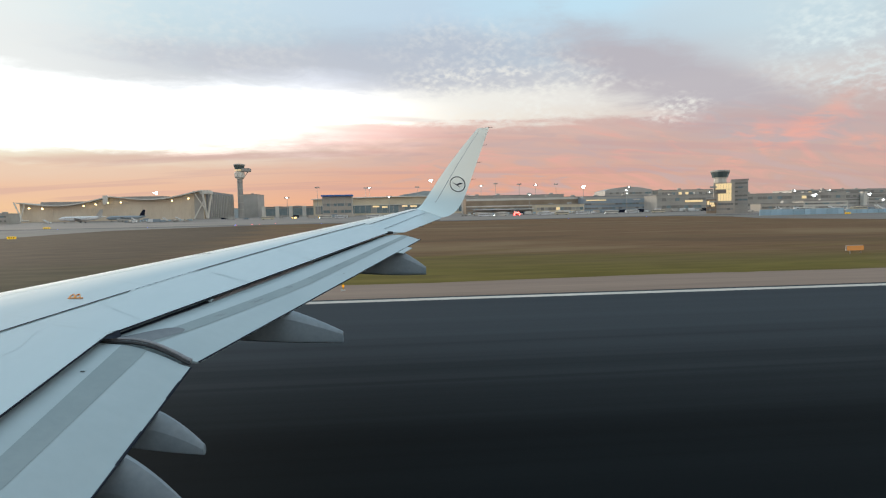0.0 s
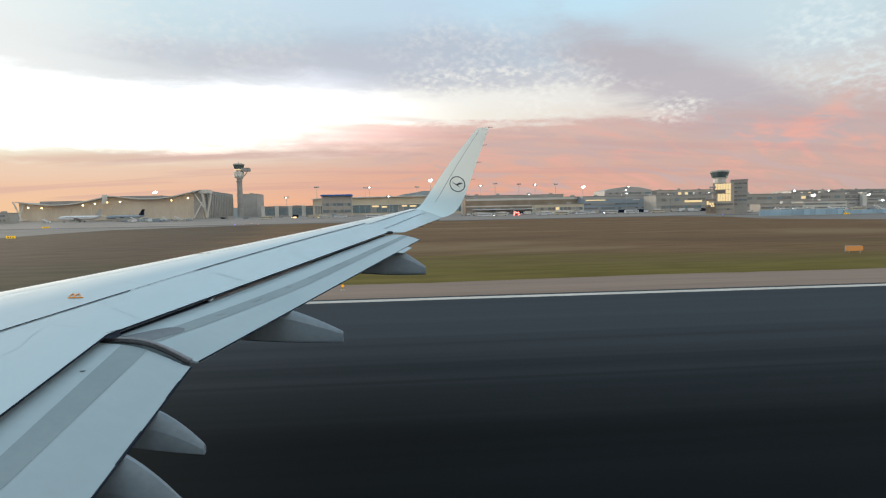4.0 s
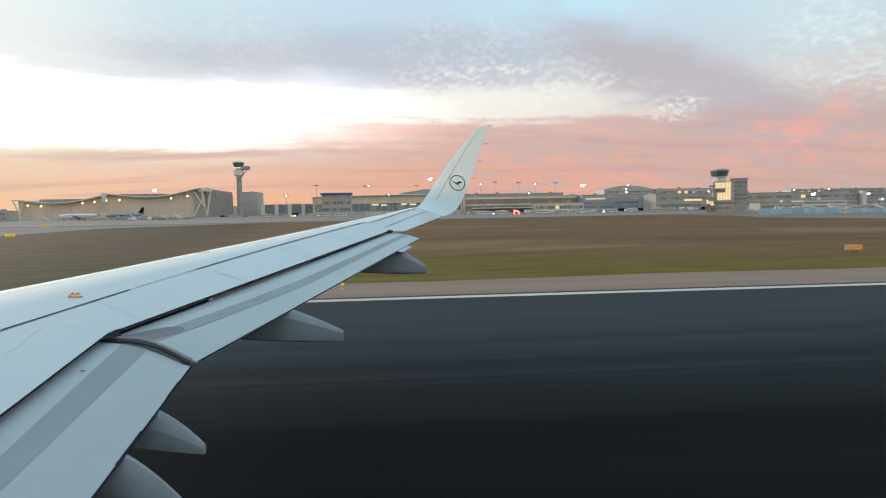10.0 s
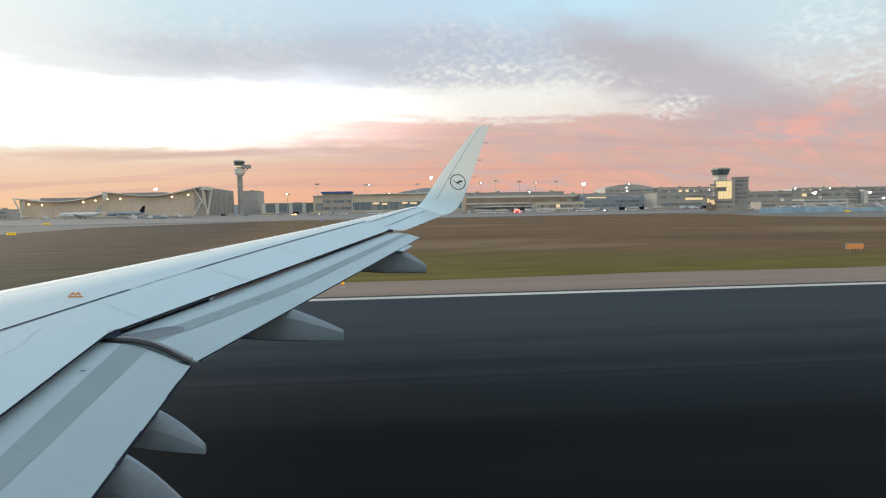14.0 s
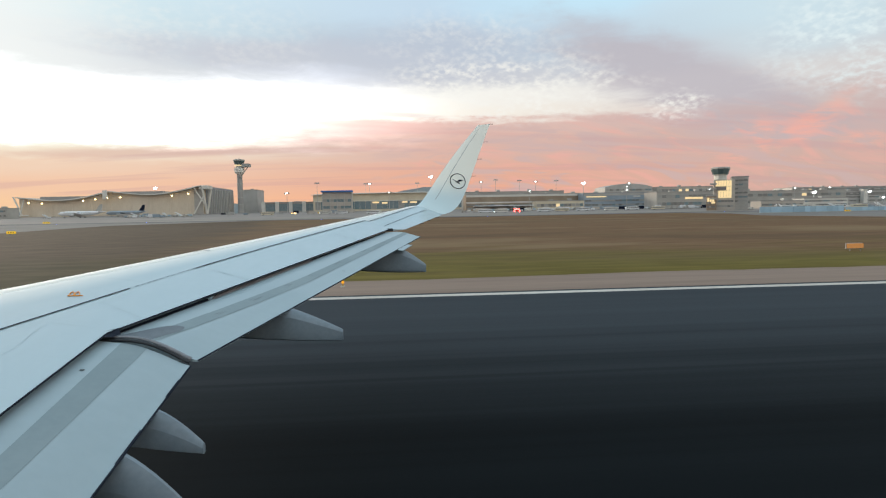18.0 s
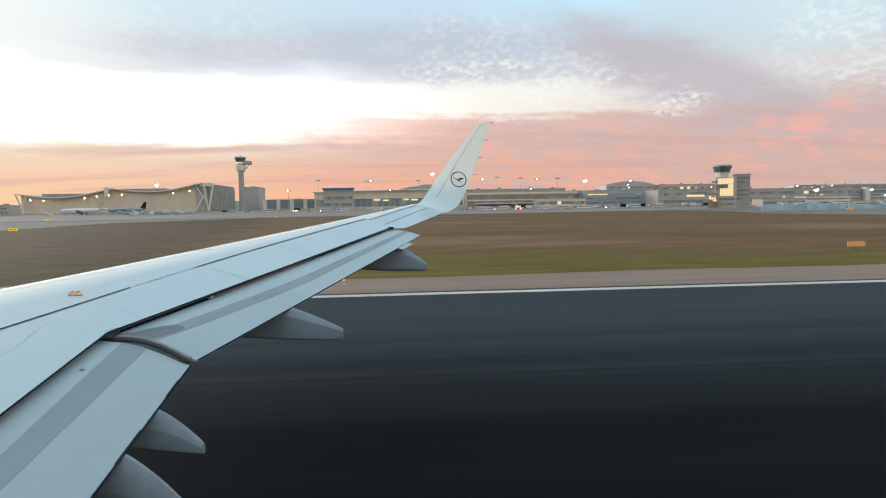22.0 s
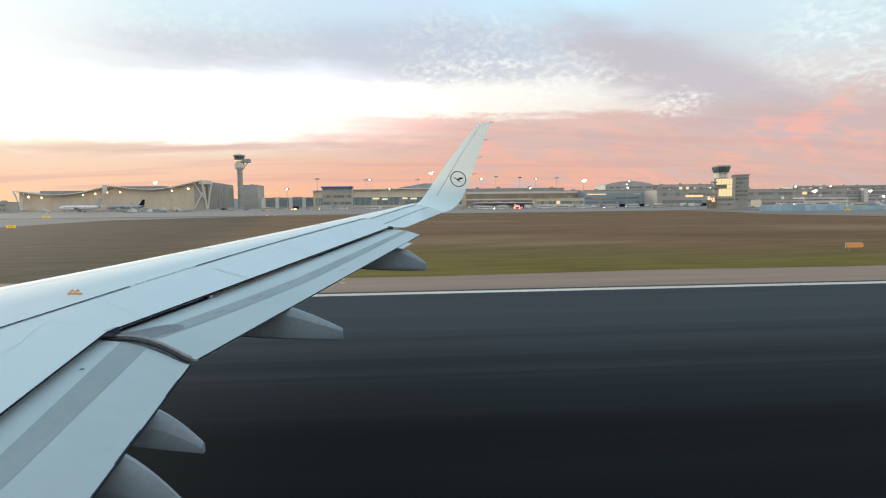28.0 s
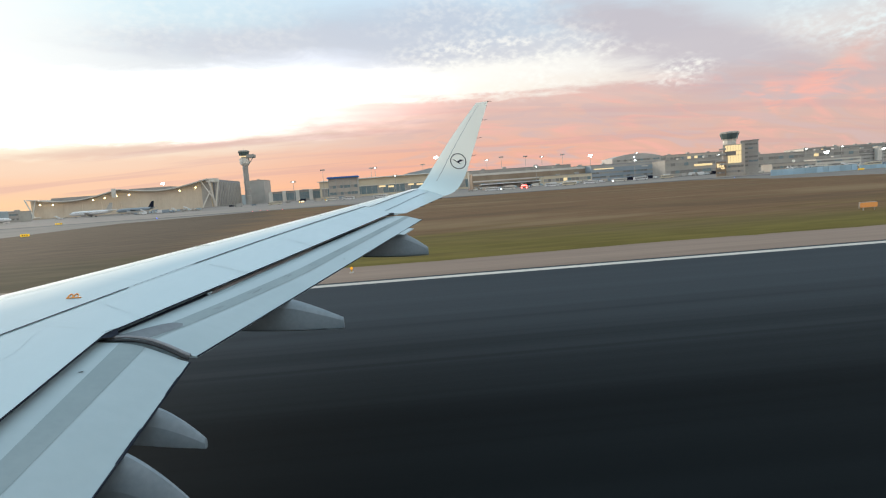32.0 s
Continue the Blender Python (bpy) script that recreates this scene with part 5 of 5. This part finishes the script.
jet(1320, 520, 170, METAL, "white airliner with a grey tail at its gate", scale=1.0)
jet(1425, 500, 168, ORANGE, "white airliner with an orange tail at its gate", scale=1.3)


# apron vehicles
def van(x, y, paint, turn, kind):
    e = thing("apron_van" if kind != 2 else "apron_truck", x, y, rise(y), ("boxy apron van" if kind != 2 else "apron truck with a tall box body") + " parked on the apron", "vehicle", "apron vehicles", turn=turn)
    length, tall = (5.2, 2.2) if kind != 2 else (8.5, 3.5)
    cab = 1.9
    part("body", box(-length / 2 + cab, length / 2, -1.05, 1.05, 0.45, tall, 0.12), paint, e)
    part("cab", box(-length / 2, -length / 2 + cab, -1.0, 1.0, 0.45, 2.0, 0.25), paint, e)
    part("windscreen", box(-length / 2 - 0.02, -length / 2 + 0.5, -0.85, 0.85, 1.3, 1.85, 0.05), DARKGLASS, e)
    part("side_glass", box(-length / 2 + 0.5, -length / 2 + 1.5, -1.03, 1.03, 1.3, 1.8, 0.03), DARKGLASS, e)
    for px in (-length / 2 + 0.9, length / 2 - 1.0):
        for py in (-1.0, 1.0):
            wheel = part("wheel", rod(bmesh.new(), (px, py - 0.12, 0.4), (px, py + 0.12, 0.4), 0.4, sides=12), BLACK, e)
            part("hub", rod(bmesh.new(), (px, py - 0.14, 0.4), (px, py + 0.14, 0.4), 0.2, sides=8), METAL, wheel, "grey hub")
    if kind == 1:
        for px in (-1.9, 0.0, 2.0):
            part("beacon", ball(bmesh.new(), (px, 0, tall + 0.4), 0.85), REDGLOW, e, "glowing red beacon")
        for px in (-2.4, 2.4):
            part("tail_lamp", ball(bmesh.new(), (px, -1.1, 0.9), 0.75), REDGLOW, e, "glowing red lamp")
    if kind == 3:
        for px in (-2.4, 0.4, 1.6):
            part("lamp", ball(bmesh.new(), (px, -1.1, 1.2), 0.55), BULB, e, "glowing amber lamp")


x = 60.0
while x < 330:
    if random.random() < 0.85:
        van(x, 535 + random.random() * 40, random.choice(PAINTS), random.choice((0, 0, 180, 20)), random.choice((0, 0, 2, 2, 2)))
    x += 4.0 + 4 * random.random()
van(111, 520, RED, 0, 1)
van(-123, 600, WHITE, 0, 3)
for px, py, paint in TRUCKS:
    van(px, py, paint, 0, 2)
for i in range(14):
    van(-250 + i * 22 + random.random() * 12, 600 + random.random() * 60, random.choice(PAINTS), random.choice((0, 180, 10)), random.choice((0, 0, 2)))
for i in range(9):
    van(-300 + i * 8 + random.random() * 6, 560 + random.random() * 30, random.choice(PAINTS), random.choice((0, 180, 10)), random.choice((0, 2)))
for i in range(12):
    van(300 + i * 20 + random.random() * 12, 440 + random.random() * 25, random.choice(PAINTS), random.choice((0, 180, 10)), random.choice((0, 0, 2)))


# airport buses and trailers drawn up along the halls
def bus(x, y, turn, paint, lit):
    e = thing("airport_bus", x, y, rise(y), "long pale apron bus with a dark window band" + (" and lamps on" if lit else ""), "bus", "apron buses", turn=turn)
    part("body", box(-6.8, 6.8, -1.45, 1.45, 0.45, 3.1, 0.18), paint, e)
    part("roof_unit", box(-2.5, 2.0, -1.0, 1.0, 3.1, 3.45, 0.08), PALE, e)
    for i in range(6):
        for side in (-1.47, 1.47):
            part("window", box(-6.2 + 2.1 * i, -4.3 + 2.1 * i, side - 0.02, side + 0.02, 1.6, 2.6), DARKGLASS, e)
    part("windscreen", box(-6.86, -6.78, -1.25, 1.25, 1.3, 2.7), DARKGLASS, e)
    for px in (-4.6, 4.4):
        for py in (-1.3, 1.3):
            part("wheel", rod(bmesh.new(), (px, py - 0.15, 0.48), (px, py + 0.15, 0.48), 0.48, sides=12), BLACK, e)
    if lit:
        for py in (-0.9, 0.9):
            part("headlamp", ball(bmesh.new(), (-6.9, py, 0.9), 0.3), COOL, e, "glowing headlamp")


for i, (x, y, turn) in enumerate(((78, 512, 0), (94, 514, 4), (138, 516, 0), (154, 512, 180), (178, 520, 3), (205, 514, 0), (228, 518, 180), (252, 512, 5), (-70, 588, 0), (-88, 596, 12), (-34, 570, 0), (-150, 590, 30), (338, 452, 0), (352, 444, 8), (380, 440, 0), (396, 436, 180))):
    bus(x, y, turn, (WHITE, PALE, WHITE, CREAM)[i % 4], i % 4 == 1)


# ground equipment: passenger stairs, containers and baggage dollies
def stairs(x, y, turn):
    e = thing("passenger_stairs", x, y, rise(y), "white mobile passenger stairs on the apron", "stairs", "passenger stairs", turn=turn)
    for i in range(12):
        part("step", box(-1.0, 1.0, i * 0.55, i * 0.55 + 0.6, 0.55 + i * 0.3, 0.72 + i * 0.3), METAL, e)
    for px in (-1.1, 1.1):
        rail = [[Vector((px + d, 0.0, 0.6)), Vector((px + d, 6.6, 4.1)), Vector((px + d, 6.6, 5.2)), Vector((px + d, 0.0, 1.7))] for d in (-0.05, 0.05)]
        piece("side_panel", *loft(rail), WHITE, e)
    part("chassis", box(-1.2, 1.2, -1.8, 6.0, 0.35, 0.6, 0.05), PALE, e)
    part("cab", box(-1.0, 1.0, -2.6, -0.8, 0.5, 1.9, 0.15), WHITE, e)
    for px in (-1.1, 1.1):
        for py in (-1.4, 4.8):
            part("wheel", rod(bmesh.new(), (px - 0.12, py, 0.38), (px + 0.12, py, 0.38), 0.38, sides=12), BLACK, e)


for x, y, turn in ((-398, 622, 80), (-300, 618, 100), (-262, 604, 60), (-250, 612, 140), (120, 545, 90), (166, 540, 70), (310, 415, 110), (352, 408, 80), (410, 428, 95)):
    stairs(x, y, turn)


def container(x, y, turn, paint):
    e = thing("freight_container", x, y, rise(y), "boxy freight container on a low dolly", "container", "freight containers", turn=turn)
    part("shell", box(-1.6, 1.6, -1.1, 1.1, 0.55, 2.4, 0.06), paint, e)
    part("curtain", box(-1.5, 1.5, -1.16, -1.1, 0.7, 2.25), BLUE, e)
    part("dolly", box(-1.8, 1.8, -1.2, 1.2, 0.3, 0.5), METAL, e)
    for px in (-1.2, 1.2):
        for py in (-1.0, 1.0):
            part("wheel", rod(bmesh.new(), (px, py - 0.08, 0.24), (px, py + 0.08, 0.24), 0.24, sides=10), BLACK, e)


for i in range(46):
    container(70 + 5.6 * i + 2.5 * random.random(), 578 + 14 * random.random(), random.choice((0, 0, 90, 15)), random.choice((WHITE, PALE, METAL)))
for i in range(16):
    container(-300 + 4.4 * i + 2 * random.random(), 596 + 8 * random.random(), random.choice((0, 90)), random.choice((WHITE, PALE, METAL)))
shed = thing("open_shed", 112, 592, rise(592), "long low shed with a white sheet roof on posts", "shed")
part("roof", box(-34, 34, 0, 12, 5.4, 6.2, 0.1), WHITE, shed)
part("back_wall", box(-34, 34, 11.6, 12, -0.5, 5.4), GREYWALL, shed)
for i in range(9):
    part("post", box(-33.5 + i * 8.3, -33.0 + i * 8.3, 0.2, 0.7, -0.5, 5.4), METAL, shed)


# construction barrier of blue sheets
def barrier(x0, x1, y, h, label):
    e = thing("site_barrier", x0, y, rise(y), label, "barrier")
    bm = box(0.05, 3.95, 0, 0.25, 0.1, h)
    m = bpy.data.meshes.new("panel")
    bm.to_mesh(m)
    bm.free()
    m.materials.append(BLUE)
    for i in range(int((x1 - x0) / 4)):
        p = new("panel", m)
        p.parent = e
        p.location = (4 * i, 0.2 * (i % 2), 0)
    bm = box(0, 4 * int((x1 - x0) / 4), -0.5, 0.8, -0.3, 0.35)
    part("footing", bm, GREYWALL, e)


barrier(238, 300, 340, 4.2, "blue sheet barrier round the apron works")
barrier(1130, 1330, 420, 3.0, "blue sheet barrier along the terminal works")
barrier(304, 420, 345, 3.0, "blue sheet barrier round the apron works")


# floodlight masts
def mast(x, y, h, lit=COOL, r=1.3):
    e = thing("floodlight_mast", x, y, rise(y), "tall steel floodlight mast" + (" with glowing lamps" if lit else ", unlit"), "mast", "floodlight masts")
    part("pole", rod(bmesh.new(), (0, 0, -1), (0, 0, h), 0.45, 0.22, 8), METAL, e)
    part("head_frame", box(-3.4, 3.4, -0.4, 0.4, h - 0.4, h + 0.5), METAL, e)
    for i in (-1, 0, 1):
        part("lamp_housing", box(i * 2.2 - 0.8, i * 2.2 + 0.8, -0.9, 0.2, h + 0.5, h + 1.5, 0.1), METAL, e)
    if lit:
        for dx, dz, size in ((-0.62, 0.0, 0.62), (0.58, 0.34, 0.56), (0.10, -0.42, 0.50)):
            part("lamp", ball(bmesh.new(), (dx * r, -1.2, h + 0.4 + dz * r), size * r, 0.8), lit, e, "glowing lamp")


for x, y, h in ((-123, 760, 40), (-60, 830, 42), (175, 800, 42), (140, 810, 44), (232, 800, 41), (20, 830, 42)):
    mast(x, y, h, None)
for x, y, h, r in ((-406, 900, 44, 2.8), (225, 655, 31, 2.2), (406, 500, 14, 1.7), (-52, 800, 40.5, 1.0), (35, 700, 44, 2.2), (200, 800, 40, 0.9), (116, 800, 40.5, 0.9), (325, 750, 33, 0.9), (434, 500, 7.5, 0.8), (479, 500, 8, 1.0), (520, 560, 14, 1.4), (600, 600, 16, 1.4), (-150, 690, 25, 0.8), (-20, 690, 24, 0.7), (150, 630, 22, 0.7), (262, 610, 21, 0.7), (300, 700, 27, 0.7), (352, 590, 20, 0.8), (372, 590, 19, 0.7), (455, 590, 20, 0.8), (498, 590, 20, 0.7)):
    mast(x, y, h, COOL, r)


# taxiway signs and edge lights on the field
def sign(x, y, w, h, face, label, turn=0, bars=3):
    e = thing("taxiway_sign", x, y, rise(y), label, "sign", "taxiway signs", turn=turn)
    board = part("face", box(-w / 2, w / 2, -0.12, 0.12, 0.28, 0.28 + h, 0.03), face, e)
    for i in range(bars):
        px = -w * 0.32 + i * w * 0.26
        part("legend_bar", box(px, px + w * 0.14, -0.128, -0.12, 0.28 + h * 0.25, 0.28 + h * 0.75), BLACK, board, "dark bar of unreadable lettering")
    part("frame", box(-w / 2 - 0.05, w / 2 + 0.05, 0.12, 0.2, 0.22, 0.34 + h), GREYWALL, e)
    for px in (-w * 0.35, w * 0.35):
        part("leg", rod(bmesh.new(), (px, 0, 0), (px, 0, 0.3), 0.05, sides=6), STEEL, e)


sign(43.9, 48.6, 1.6, 0.45, SIGN, "orange taxiway sign standing in dry grass", bars=0)
sign(-135.5, 192, 3.0, 0.8, YELLOWGLOW, "glowing yellow taxiway sign beside the taxiway")
sign(-261, 405, 5.0, 1.0, YELLOWGLOW, "glowing yellow taxiway sign beside the apron")
sign(299, 338, 4.0, 0.9, YELLOWGLOW, "glowing yellow taxiway sign beside the barrier")
sign(-97.5, 620, 6.0, 1.4, YELLOWGLOW, "glowing yellow taxiway sign on the apron edge")


def edge_light(x, y, glow, label, group="runway edge lights"):
    e = thing("edge_light", x, y, rise(y), label, "light", group)
    part("base", rod(bmesh.new(), (0, 0, 0), (0, 0, 0.08), 0.16, 0.12), GREYWALL, e)
    part("stem", rod(bmesh.new(), (0, 0, 0.08), (0, 0, 0.22), 0.04), YELLOW, e)
    part("globe", ball(bmesh.new(), (0, 0, 0.29), 0.09), glow, e, "glowing globe")


for i in range(-8, 9):
    edge_light(-3.9 + 60 * i, 32.5, AMBER, "low amber runway edge light on the paved shoulder")

for i in range(18):
    edge_light(-420 + 60 * i, 383, BLUEGLOW, "low blue taxiway edge light in the grass", "taxiway edge lights")
for i in range(6):
    edge_light(-122 + 5.5 * i, 392, REDGLOW, "low red stop-bar light on the taxiway", "taxiway stop-bar lights")

# far hills and the tree belt behind the terminal
for name, y, x0, x1, h0, seed in (("hill_range", 3600, -3000, 3600, 150, 2.0), ("wooded_rise", 2400, -2300, 2600, 108, 9.0)):
    rows = []
    for x in span(x0, x1, 160):
        h = h0 * (0.62 + 0.5 * noise.noise((x * 0.0011, seed, 0)) + 0.10 * noise.noise((x * 0.012, seed, 3)))
        h += 62 * math.exp(-((x - 90) / 190) ** 2) + 26 * math.exp(-((x + 520) / 240) ** 2) if y < 3000 else 0.0
        rows.append([Vector((x, y, 0)), Vector((x, y + 60, h)), Vector((x, y + 500, h * 0.9)), Vector((x, y + 900, 0))])
    tagged(piece(name, *loft(rows), HAZE, None, "", True), "low wooded hills on the horizon, tinted with haze", "hill", kind="structure")
bm = bmesh.new()
for i in range(2800):
    x, y = -330 + 1500 * random.random(), 1080 + 120 * random.random()
    if -150 < x < 60 and random.random() < 0.5:
        continue
    r = 1.1 + 1.7 * random.random()
    p = Vector((x, y, 10.6 + r * 0.5 + (13 + 4 * noise.noise((x * 0.012, 0.3, 0))) * random.random()))
    m = Matrix.Translation(p) @ Euler((random.random() * 3, random.random() * 3, random.random() * 3)).to_matrix().to_4x4() @ Matrix.Diagonal((1, 0.8 + 0.4 * random.random(), 1.1, 1))
    bmesh.ops.create_icosphere(bm, subdivisions=1, radius=r, matrix=m)
for v in bm.verts:
    v.co += noise.noise_vector(v.co * 0.3) * 1.6
tagged(part("tree_belt", bm, TREES, None), "uneven belt of trees behind the airport, tinted with haze", "trees", kind="stuff")
